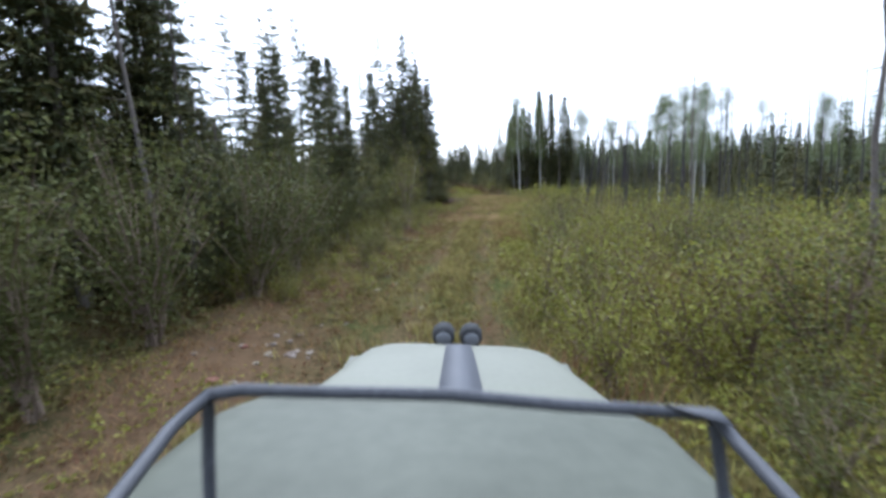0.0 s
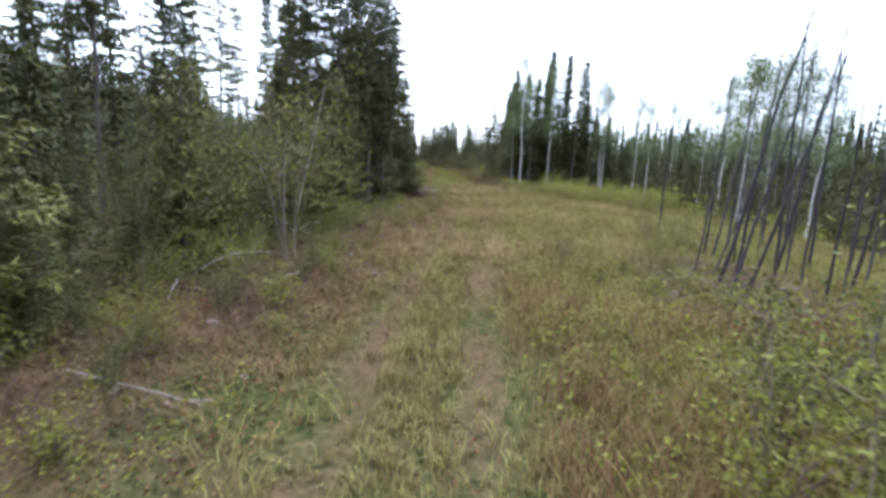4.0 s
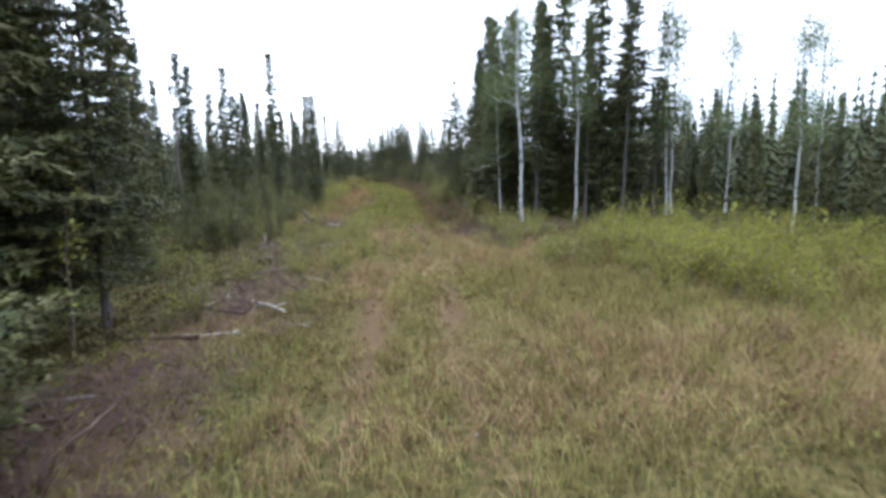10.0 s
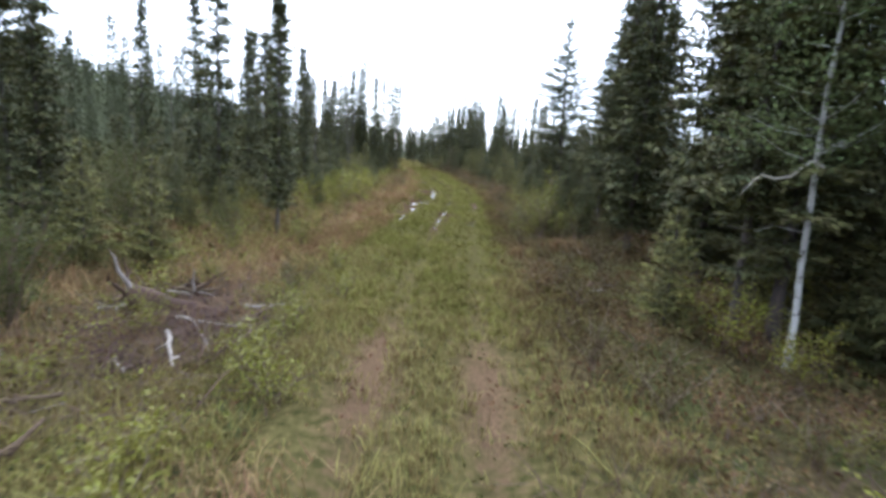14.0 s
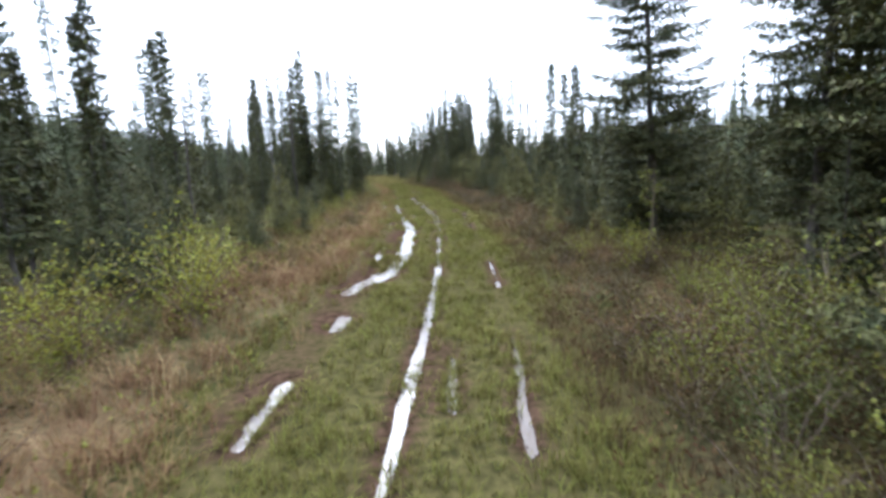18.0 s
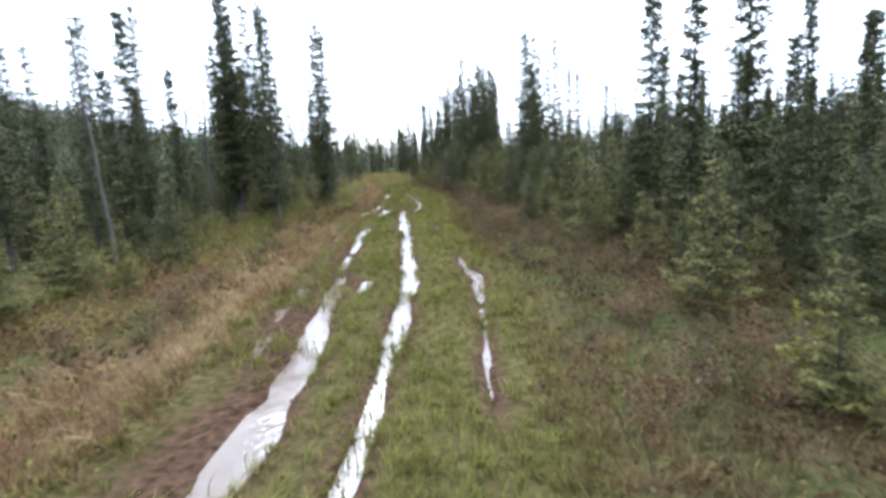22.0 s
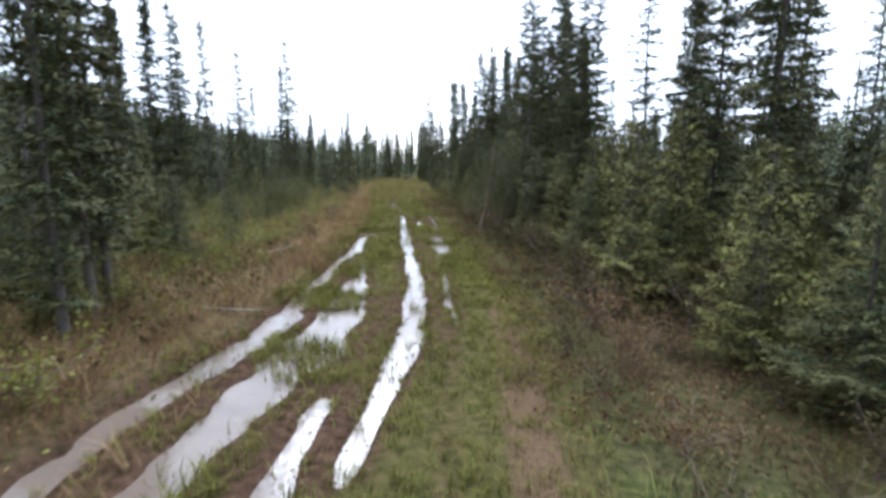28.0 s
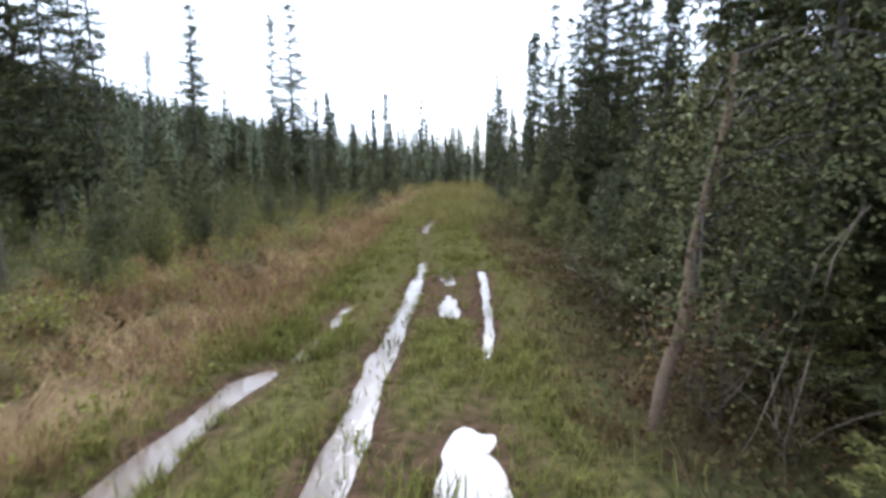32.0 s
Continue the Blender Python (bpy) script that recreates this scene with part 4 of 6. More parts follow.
for x, y, s in ((-4.1, 77.6, 1.15), (-4.7, 76.0, 1.1), (-4.8, 79.0, 1.2), (-5.2, 74.4, 1.0), (3.4, 80.8, 0.8), (2.7, 81.8, 0.6)):
    plant("mound", x, y, s)
for x, y, s in ((-3.5, 29.6, 1.5), (-3.1, 29.1, 1.2), (-3.3, 28.6, 0.9), (-2.7, 28.4, 0.5), (-1.9, 32.7, 0.75), (-1.55, 31.5, 0.6), (-2.2, 33.4, 0.6), (-1.7, 33.6, 0.55), (-4.0, 30.9, 0.9)):
    plant("shrub", x, y, s, label="low yellow-green shrub on the rusty bank")
for x, y, s in ((2.1, 73.0, 0.55), (2.5, 73.7, 0.8), (2.4, 75.0, 0.75), (2.85, 72.3, 0.85), (3.3, 73.4, 1.0), (3.6, 72.3, 0.75), (2.9, 74.4, 0.85), (3.3, 76.3, 0.8), (3.8, 77.2, 0.9), (4.2, 75.8, 0.95), (3.6, 78.4, 0.65)):
    plant("willow", x, y, s, label="yellow-green willow bush at the wet track's edge")
for x, y, h in ((3.5, 72.9, 1.8), (4.1, 71.6, 2.1)):
    plant("sapling", x, y, h / 3.2, variant=1)
for x, y, s in ((5.2, 27.9, 0.75), (5.9, 28.5, 0.8), (6.5, 29.0, 0.85), (4.8, 27.2, 0.55), (6.9, 30.6, 0.8), (5.9, 30.6, 0.6)):
    plant("willow", x, y, s, label="yellow-green willow bush beside the charred poles")
for x, y, s in ((3.0, 72.2, 1.2), (3.5, 73.4, 1.1), (2.9, 74.6, 0.9), (3.9, 71.4, 0.8), (3.3, 75.8, 0.8), (4.2, 74.6, 1.2)):
    plant("airy", x, y, s)
for k, (x, y, s, tx, ty) in enumerate(((5.26, 24.93, 1.05, 4, 9), (5.96, 25.62, 0.9, -3, 6), (5.0, 25.42, 0.55, 0, 5), (5.29, 25.32, 0.5, 3, 16), (4.95, 23.9, 0.8, 2, 10), (5.45, 24.3, 0.9, 0, 13), (7.2, 26.4, 1.0, 2, 5), (7.9, 27.5, 1.1, -4, 3), (6.9, 28.6, 0.9, 0, 8), (8.6, 26.0, 1.0, 5, 4))):
    plant("pole", x, y, s, turn=0, tip=(tx, ty), variant=k % 3, label="charred black dead pole leaning over the clearing's edge")

for x, y, s in ((6.1, 8.2, 1.05), (-5.7, 9.5, 1.1), (5.0, 20.8, 0.56), (5.6, 20.6, 0.6), (5.9, 14.4, 0.7)):
    plant("snag", x, y, s, label="thin grey dead spruce with short bare twigs")

# ---- woods filled in by their kind ----


THICKET = {}


def fill(key, count, xr, yr, lo, hi, seed, apart=0.9, keep=None, tall=(0.9, 1.15), joined=False):
    """Scatter a kind over a strip given sideways from the track's middle; apart: least distance; joined: far ones that go into one thicket."""
    r = random.Random(seed)
    done = []
    for _ in range(count * 12):
        if len(done) >= count:
            break
        y = r.uniform(*yr)
        u = r.uniform(*xr)
        x = float(centre(y)) + u
        if keep and not keep(x, y, u):
            continue
        if any((x - a) ** 2 + (y - b) ** 2 < apart * apart for a, b in done):
            continue
        done.append((x, y))
        s, t = r.uniform(lo, hi), r.uniform(*tall)
        if joined or (key == "thin" and abs(u) > 13):
            THICKET.setdefault(key, []).append((x, y, s, s * t, r.uniform(0, 6.283)))
        else:
            plant(key, x, y, s, tall=t)


def thicket(key, name, label, category, stem=0.0):
    """All the far plants of a kind as one mesh; stem: half the width of their trunks."""
    vs, fs, o = [], [], 0
    for n, (x, y, s, t, a) in enumerate(THICKET[key]):
        me = KIND[key][n % len(KIND[key])][4][1]
        co = np.empty(len(me.vertices) * 3, np.float32)
        me.vertices.foreach_get("co", co)
        k = len(me.loops) // len(me.polygons)
        co = co.reshape(-1, k, 3)[::2].reshape(-1, 3)
        if stem:
            top = float(co[:, 2].max())
            co = np.concatenate([co] + [np.array([[stem * math.cos(w), stem * math.sin(w), 0], [-stem * math.cos(w), -stem * math.sin(w), 0], [0, 0, top]]) for w in (0.3, 1.35, 2.4)])
        c, q = math.cos(a), math.sin(a)
        vs.append(np.column_stack([x + s * (c * co[:, 0] - q * co[:, 1]), y + s * (q * co[:, 0] + c * co[:, 1]), ground_z(x, y) - 0.03 + t * co[:, 2]]))
        fs.append(np.arange(len(co)).reshape(-1, k) + o)
        o += len(co)
    tagged(new(name, mesh_from(name, np.concatenate(vs), np.concatenate(fs), KIND[key][0][4][1].materials[0])), label, category, kind="stuff")


# first bend: bushes close on both sides, spruces behind
fill("alder", 34, (-7.0, -3.4), (3, 31), 0.75, 1.15, 1, 1.2)
fill("spruce", 12, (-15, -6.5), (4, 12), 0.85, 1.1, 2, 1.6)
fill("spruce", 26, (-16, -4.8), (12, 31), 0.36, 0.58, 46, 1.6)
fill("thin", 7, (-14, -6), (14, 31), 0.55, 0.85, 47, 2.0)
fill("sapling", 22, (-8, -3.7), (8, 48), 0.7, 1.4, 3, 1.2)
fill("willow", 100, (1.5, 10), (5.0, 19.5), 0.7, 1.3, 4, 0.68, keep=lambda x, y, u: u > 1.5 + 0.7 * step(y, 9, 14))
fill("willow", 22, (6.5, 11), (18, 24), 0.6, 1.0, 71, 0.7)
fill("willow", 16, (-3.8, -2.4), (9, 24), 0.4, 0.7, 57, 0.8)
fill("shrub", 34, (-3.8, -1.7), (8, 42), 0.5, 1.05, 58, 0.7)
fill("willow", 16, (2.6, 6), (1.5, 6), 0.6, 0.9, 44, 0.7)
fill("willow", 22, (-4.3, -2.3), (9, 30), 0.45, 0.75, 5, 0.8)
fill("pole", 40, (9, 22), (12, 36), 0.7, 1.3, 6, 0.9)
fill("pole", 22, (6.2, 10), (20, 33), 0.6, 0.9, 7, 0.8)
fill("thin", 5, (-14, -7), (32, 47), 0.9, 1.2, 8, 2.0)
fill("near", 5, (-6.5, -4.2), (29, 47), 0.6, 0.95, 48, 1.5)
fill("interior", 12, (-14, -4.4), (28, 47), 0.8, 1.0, 9, 1.6)
# clearing
fill("shrub", 30, (2.5, 9), (18, 34), 0.6, 1.1, 10, 0.8)
fill("birchshrub", 24, (2, 9), (18, 50), 0.4, 0.8, 11, 1.0)
fill("birchshrub", 60, (4, 14), (18, 54), 0.4, 0.8, 70, 0.9, joined=True)
fill("mound", 60, (4.6, 13.5), (46, 57), 0.5, 1.1, 12, 0.7, keep=lambda x, y, u: ((u - 8.8) / 4.6) ** 2 + ((y - 51.3) / 5.0) ** 2 < 1)
fill("willow", 10, (8, 15), (40, 50), 0.4, 0.7, 72, 0.9)
fill("shrub", 52, (2.4, 9), (51, 60), 0.85, 1.35, 13, 0.55)
fill("birchshrub", 26, (2.4, 9), (51, 60), 0.5, 0.9, 73, 0.6)
fill("shrub", 16, (-2.2, -1.2), (52, 66), 0.6, 1.0, 74, 0.6)
fill("spruce", 20, (11, 26), (65, 82), 0.42, 0.65, 14, 1.7)
fill("young", 110, (14, 34), (34, 74), 0.6, 1.2, 62, 1.1, joined=True)
fill("spruce", 20, (22, 40), (36, 66), 0.38, 0.6, 15, 1.8)
fill("aspen", 9, (20, 34), (34, 62), 0.7, 1.1, 16, 2.2)
# left opens out: shrubs and thin spruces
fill("alder", 22, (-12, -4.6), (47, 72), 0.45, 0.8, 17, 1.3)
fill("shrub", 14, (-4.5, -1.8), (46, 66), 0.6, 1.1, 55, 0.9)
fill("willow", 14, (-5, -2.2), (47, 68), 0.5, 0.8, 56, 0.9)
fill("birchshrub", 24, (-6, -3.2), (48, 72), 0.6, 1.1, 18, 0.7, joined=True)
fill("birchshrub", 40, (-10, -5.5), (48, 76), 0.7, 1.2, 69, 0.7, joined=True)
fill("thin", 66, (-26, -7.0), (50, 84), 0.55, 0.9, 19, 1.2)
fill("sapling", 20, (-8, -5.2), (49, 84), 0.35, 0.75, 20, 0.9)
fill("young", 46, (-16, -8), (49, 84), 0.5, 1.1, 63, 0.9, joined=True)
# right: dark wall, then the lone spruce, then young growth
fill("near", 4, (3.8, 6.5), (63, 76), 0.8, 1.0, 21, 2.0)
fill("spruce", 4, (6.5, 12), (64, 76), 0.6, 0.9, 49, 2.2)
fill("heathshrub", 34, (1.9, 4.6), (57.5, 66), 0.4, 0.85, 80, 0.5)
fill("heathshrub", 12, (3.2, 5.5), (65, 78), 0.7, 1.1, 22, 0.8)
fill("sapling", 20, (3.4, 8), (62, 82), 0.5, 0.95, 45, 1.0)
fill("heathshrub", 96, (1.7, 3.8), (64, 112), 0.45, 0.95, 23, 0.5)
fill("heathshrub", 100, (3.6, 6.5), (64, 112), 0.55, 1.1, 66, 0.55, joined=True)
fill("heathshrub", 50, (1.8, 3.2), (112, 136), 0.4, 0.85, 59, 0.5, joined=True)
fill("heathshrub", 60, (3.0, 5.5), (112, 150), 0.5, 1.0, 67, 0.55, joined=True)
fill("heathshrub", 44, (2.3, 3.8), (112, 129), 0.85, 1.35, 78, 0.5)
fill("sapling", 12, (2.7, 3.7), (119, 134), 0.4, 0.75, 79, 0.9)
fill("shrub", 9, (1.9, 4.5), (70, 100), 0.5, 0.9, 24, 0.9)
fill("thin", 64, (5.5, 26), (78, 108), 0.45, 0.75, 25, 1.2, keep=lambda x, y, u: (y > 88 or u > 10) and not (y < 97 and 5 < u < 15))
fill("thin", 26, (6.5, 13), (87, 99), 0.30, 0.46, 84, 1.0)
fill("sapling", 22, (5.5, 8), (84, 112), 0.45, 0.95, 26, 0.9)
fill("young", 36, (8, 16), (82, 112), 0.5, 1.15, 65, 0.9, joined=True)
fill("sapling", 24, (3.5, 6), (84, 112), 0.4, 0.9, 50, 0.9)
fill("slim", 3, (5.6, 9), (100, 110), 0.42, 0.55, 27, 1.8)
# left along the wet stretch
fill("birchshrub", 42, (-5.0, -3.7), (70, 136), 0.45, 0.95, 28, 0.6)
fill("birchshrub", 50, (-5.8, -4.4), (70, 136), 0.45, 0.95, 81, 0.6, joined=True)
fill("birchshrub", 190, (-10, -5.2), (70, 150), 0.5, 1.1, 68, 0.6, joined=True)
fill("sapling", 36, (-8.5, -6.0), (80, 136), 0.35, 0.75, 29, 0.9)
fill("young", 100, (-18, -8.5), (80, 142), 0.4, 1.0, 64, 0.9, joined=True)
fill("slim", 10, (-15, -7.6), (94, 114), 0.65, 1.0, 30, 1.3)
fill("thin", 46, (-30, -9.0), (84, 116), 0.55, 1.0, 31, 1.3)
fill("thin", 52, (-30, -8.0), (116, 150), 0.3, 0.62, 38, 1.2)
fill("willow", 30, (-10, -4.8), (114, 142), 0.6, 1.0, 75, 0.9)
fill("shrub", 26, (-6.6, -3.7), (106, 136), 0.7, 1.3, 82, 0.8)
fill("willow", 12, (-7.0, -4.2), (104, 134), 0.4, 0.7, 83, 1.0)
fill("alder", 14, (-14, -6), (112, 140), 0.45, 0.75, 76, 1.2)
fill("snag", 26, (-24, -8), (60, 150), 0.7, 1.1, 32, 1.6)
fill("sapling", 16, (-8, -5.2), (82, 128), 0.35, 0.7, 53, 1.4)
fill("thin", 16, (-4.5, 4.5), (172, 186), 0.5, 0.8, 54, 1.2)
fill("young", 70, (8, 26), (100, 142), 0.7, 1.2, 77, 1.0, joined=True)
# right at the end: thick wall of spruces
fill("sapling", 26, (2.9, 6), (110, 142), 0.6, 1.25, 33, 0.8)
fill("sapling", 18, (5, 9), (110, 145), 0.7, 1.25, 51, 0.9)
fill("near", 3, (4.6, 7.0), (113, 140), 0.7, 0.95, 34, 1.5)
fill("spruce", 4, (7.0, 12), (118, 142), 0.7, 0.95, 52, 1.8)
fill("slim", 34, (4.5, 10), (114, 150), 0.8, 1.1, 35, 1.2)
fill("thin", 56, (-26, -4.5), (138, 180), 0.35, 0.7, 36, 1.2)
fill("thin", 60, (3.0, 26), (136, 180), 0.5, 0.9, 37, 1.2)
fill("young", 40, (-14, -3.4), (140, 180), 0.5, 0.9, 60, 1.0, joined=True)
fill("young", 40, (2.8, 14), (142, 180), 0.5, 0.9, 61, 1.0, joined=True)

thicket("thin", "spruce_stand", "stand of thin dark spruces deep in the bog", "woods", 0.09)
thicket("young", "spruce_thicket", "thicket of small spruces away from the track", "undergrowth")
thicket("heathshrub", "heath_thicket", "knee-high dull heath scrub, coloured darker for the shade under the trees", "undergrowth")
thicket("birchshrub", "birch_thicket", "knee-high dwarf birch scrub away from the track", "undergrowth")

# ---- things spread past counting ----


def scatter(name, label, category, mat, tv, tf, xs, ys_, scale, tall, seed, zoff=-0.01, lean=0.15):
    """One mesh of many copies of a small tuft."""
    r = np.random.RandomState(seed)
    n = len(xs)
    a = r.uniform(0, 6.283, n)
    s = scale * r.uniform(0.65, 1.3, n)
    t = s * tall * r.uniform(0.7, 1.25, n)
    lx, ly = r.normal(0, lean, n), r.normal(0, lean, n)
    c, q = np.cos(a), np.sin(a)
    vx = c[:, None] * tv[:, 0] * s[:, None] - q[:, None] * tv[:, 1] * s[:, None]
    vy = q[:, None] * tv[:, 0] * s[:, None] + c[:, None] * tv[:, 1] * s[:, None]
    vz = tv[:, 2] * t[:, None]
    z0 = height(xs, ys_) + zoff
    v = np.stack([xs[:, None] + vx + lx[:, None] * vz, ys_[:, None] + vy + ly[:, None] * vz, z0[:, None] + vz], -1).reshape(-1, 3)
    f = (tf[None] + (np.arange(n) * len(tv))[:, None, None]).reshape(-1, tf.shape[1])
    ob = new(name, mesh_from(name, v, f, mat))
    return tagged(ob, label, category, kind="stuff")


def tuft(seed, blades, h, spread, w=0.006, droop=0.35):
    """Grass blades, each two bent triangles."""
    r = np.random.RandomState(seed)
    v, f = [], []
    for k in range(blades):
        a, l = r.uniform(0, 6.283), h * r.uniform(0.5, 1.1)
        b = np.array([r.normal(0, spread * 0.35), r.normal(0, spread * 0.35), 0])
        d = np.array([math.cos(a), math.sin(a), 0])
        p = np.array([-d[1], d[0], 0]) * w
        m = b + d * l * droop * 0.35 + [0, 0, l * 0.6]
        t = b + d * l * droop * r.uniform(0.7, 1.8) + [0, 0, l * r.uniform(0.75, 1.0)]
        o = len(v)
        v += [b - p, b + p, m + p * 0.7, m - p * 0.7, t]
        f += [[o, o + 1, o + 2], [o, o + 2, o + 3], [o + 3, o + 2, o + 4]]
    return np.array(v), np.array(f)


def leafy(seed, count, h, spread, size):
    r = np.random.RandomState(seed)
    c = np.column_stack([r.normal(0, spread * 0.5, count), r.normal(0, spread * 0.5, count), r.uniform(0.1, 1, count) * h])
    return leaf_cloud(r, c, (0.01,) * 3, count, size)


def strip(seed, n, xr, yr, weight=None):
    """Points sideways from the track's middle, thinned by a weight between 0 and 1."""
    r = np.random.RandomState(seed)
    y, u = r.uniform(*yr, n), r.uniform(*xr, n)
    x = centre(y) + u
    if weight is not None:
        k = r.rand(n) < weight(x, y, u)
        x, y = x[k], y[k]
    return x, y


def off_ruts(x, y, u):
    w = np.ones_like(x)
    for i in range(6):
        o, wd = rut_line(i, y)
        w = w * (1 - np.clip(rut_depth(i, y) / 0.04, 0, 1) * np.exp(-((u - o) / (wd * 1.1 + 0.09)) ** 2))
    return w * (1 - 0.8 * np.exp(-((u + 2.3) / 0.5) ** 4) * (step(y, 72, 76) - step(y, 96, 100)))


def patchy(x, y, k, seed, lo=-0.4, hi=0.4):
    return step(wave(x, y, k, seed), lo, hi)


G, GS, GL = tuft(1, 10, 0.14, 0.22, 0.006, 0.75), tuft(2, 12, 0.42, 0.20, 0.005, 0.6), tuft(3, 9, 0.32, 0.22, 0.0052, 0.5)
xs, yy = strip(1, 42000, (-3.1, 2.0), (62, 160), lambda x, y, u: off_ruts(x, y, u) ** 2 * (0.4 + 0.6 * patchy(x, y, 1.4, 21)) * np.where(y < 125, 1, 0.5) * (1 - 0.85 * step(u, 1.0, 1.7)))
scatter("track_grass", "short green grass between and beside the wheel ruts", "grass", M["grass"], *G, xs, yy, 1.0, 1.0, 1)
def dry_ruts(x, y, u):
    return 1 - (0.78 - 0.25 * (step(y, 30, 36) - step(y, 46, 52))) * np.maximum(np.exp(-((u + 0.62) / 0.34) ** 4), np.exp(-((u - 0.62) / 0.32) ** 4))


def bare_bank(y, u):
    return 1 - 0.85 * step(-u, 0.9, 1.4) * (step(y, 4, 8) - step(y, 36, 42))


xs, yy = strip(2, 27000, (-2.6, 3.6), (-4, 68), lambda x, y, u: dry_ruts(x, y, u) * bare_bank(y, u) * (1 - step(np.abs(u), 1.6, 3.4)) * (0.18 + 0.82 * patchy(x, y, 1.1, 22)))
scatter("track_grass", "short yellowing grass on the dry part of the track", "grass", M["meadow"], *G, xs, yy, 1.0, 1.1, 2)
xs, yy = strip(3, 6500, (-6.2, -2.2), (62, 170), lambda x, y, u: np.exp(-((u + 3.9) / 1.0) ** 2) * patchy(x, y, 0.9, 23, -0.5, 0.4) * off_ruts(x, y, u) ** 2)
scatter("dead_grass", "flattened straw-coloured dead grass along the wet track", "grass", M["straw"], *GS, xs, yy, 1.0, 0.85, 3, lean=0.5)
xs, yy = strip(4, 17000, (-8.0, -2.3), (60, 140), lambda x, y, u: (0.35 + 0.65 * patchy(x, y, 0.6, 24)) * off_ruts(x, y, u) ** 2)
scatter("sedge", "rusty brown sedge beside the wet track", "grass", M["redstraw"], *GS, xs, yy, 0.9, 0.9, 4, lean=0.35)
xs, yy = strip(5, 34000, (-1.6, 14), (3, 61), lambda x, y, u: (0.14 + 0.86 * step(u, 0.6, 2.6)) * bare_bank(y, u) * dry_ruts(x, y, u) * (0.3 + 0.7 * patchy(x, y, 0.5, 25)) * (1 - 0.75 * step(y, 53, 57) * step(u, 1.6, 3)))
scatter("meadow_grass", "knee-high yellowing meadow grass of the clearing", "grass", M["meadow"], *GL, xs, yy, 1.0, 1.0, 5, lean=0.3)
xs, yy = strip(6, 19000, (-1.5, 9), (26, 61), lambda x, y, u: patchy(x, y, 0.55, 26, -0.2, 0.6) * dry_ruts(x, y, u) * (1 - 0.8 * step(y, 53, 57) * step(u, 1.6, 3)))
scatter("dead_grass", "pale straw tufts in the clearing", "grass", M["straw"], *GL, xs, yy, 0.9, 0.9, 6, lean=0.35)
xs, yy = strip(7, 9000, (1.2, 9), (60, 140), lambda x, y, u: np.exp(-((u - 2.0) / 1.6) ** 2) * (0.1 + 0.5 * patchy(x, y, 0.8, 27)) * (0.3 + 0.7 * step(y, 72, 76)))
scatter("meadow_grass", "long yellow-green grass at the track's edge", "grass", M["meadow"], *GL, xs, yy, 0.85, 0.85, 7, lean=0.3)
xs, yy = strip(29, 6000, (-7, 7), (136, 190), lambda x, y, u: 0.3 + 0.7 * patchy(x, y, 0.5, 46))
scatter("meadow_grass", "long grass and weeds at the far end of the track", "grass", M["meadow"], *GL, xs, yy, 1.3, 1.3, 29, lean=0.3)
xs, yy = strip(8, 16500, (1.1, 7), (57, 136), lambda x, y, u: 0.25 + 0.75 * patchy(x, y, 0.6, 28))
scatter("sedge", "brown sedge coloured darker for the shade under the young spruces", "grass", M["umber"], *GL, xs, yy, 0.9, 0.8, 8, lean=0.35)
xs, yy = strip(15, 16000, (-3.3, 1.0), (82, 130), lambda x, y, u: patchy(x, y, 2.2, 33, 0.1, 0.5) * np.where((u < -1.3) | ((u > -0.2) & (y > 116)), 1, 0.15) * np.where(y > 104, 1, 0.4))
scatter("pond_grass", "grass blades standing up out of the shallow water", "grass", M["grass"], *G, xs, yy, 1.1, 1.3, 15)
edge = np.random.RandomState(62)
ex, ey = [], []
for i in range(6):
    y = edge.uniform(68, 142, 3400)
    o, wd = rut_line(i, y)
    u = o + edge.choice((-1, 1), 3400) * wd * edge.normal(1.08, 0.17, 3400)
    k = rut_depth(i, y) > 0.035
    ex.append((centre(y) + u)[k])
    ey.append(y[k])
ex, ey = np.concatenate(ex), np.concatenate(ey)
k = patchy(ex, ey, 2.6, 48, -0.1, 0.5) > edge.rand(len(ex))
scatter("pond_grass", "short grass hanging over the puddles' ragged edges", "grass", M["grass"], *G, ex[k], ey[k], 0.75, 0.9, 31)
k = edge.rand(len(ex)) < 0.25
scatter("leaf_litter", "dark wet crumbs of mud and dead leaves at the water's edge", "leaf litter", M["umber"], *leafy(14, 7, 0.03, 0.16, 0.03), ex[k], ey[k], 1.0, 1.0, 32)
xs, yy = strip(16, 6000, (-5.5, -1.4), (42, 68), lambda x, y, u: 0.2 + 0.8 * patchy(x, y, 0.8, 34))
scatter("meadow_grass", "yellowing grass among the slash", "grass", M["meadow"], *GL, xs, yy, 0.9, 0.9, 16, lean=0.35)
LC, LL = leafy(4, 12, 0.30, 0.24, 0.060), leafy(5, 9, 0.03, 0.30, 0.035)
xs, yy = strip(17, 4200, (-4.2, -0.95), (1, 36), lambda x, y, u: 0.12 + 0.75 * patchy(x, y, 0.9, 35))
scatter("sedge", "withered brown weeds on the bank beside the track", "grass", M["redstraw"], *GL, xs, yy, 0.75, 0.55, 17, lean=0.5)
xs, yy = strip(18, 5200, (1.0, 9), (1, 26), lambda x, y, u: patchy(x, y, 0.8, 36, -0.2, 0.5))
scatter("sedge", "withered brown weeds among the willows", "grass", M["redstraw"], *GL, xs, yy, 1.1, 1.2, 18, lean=0.3)
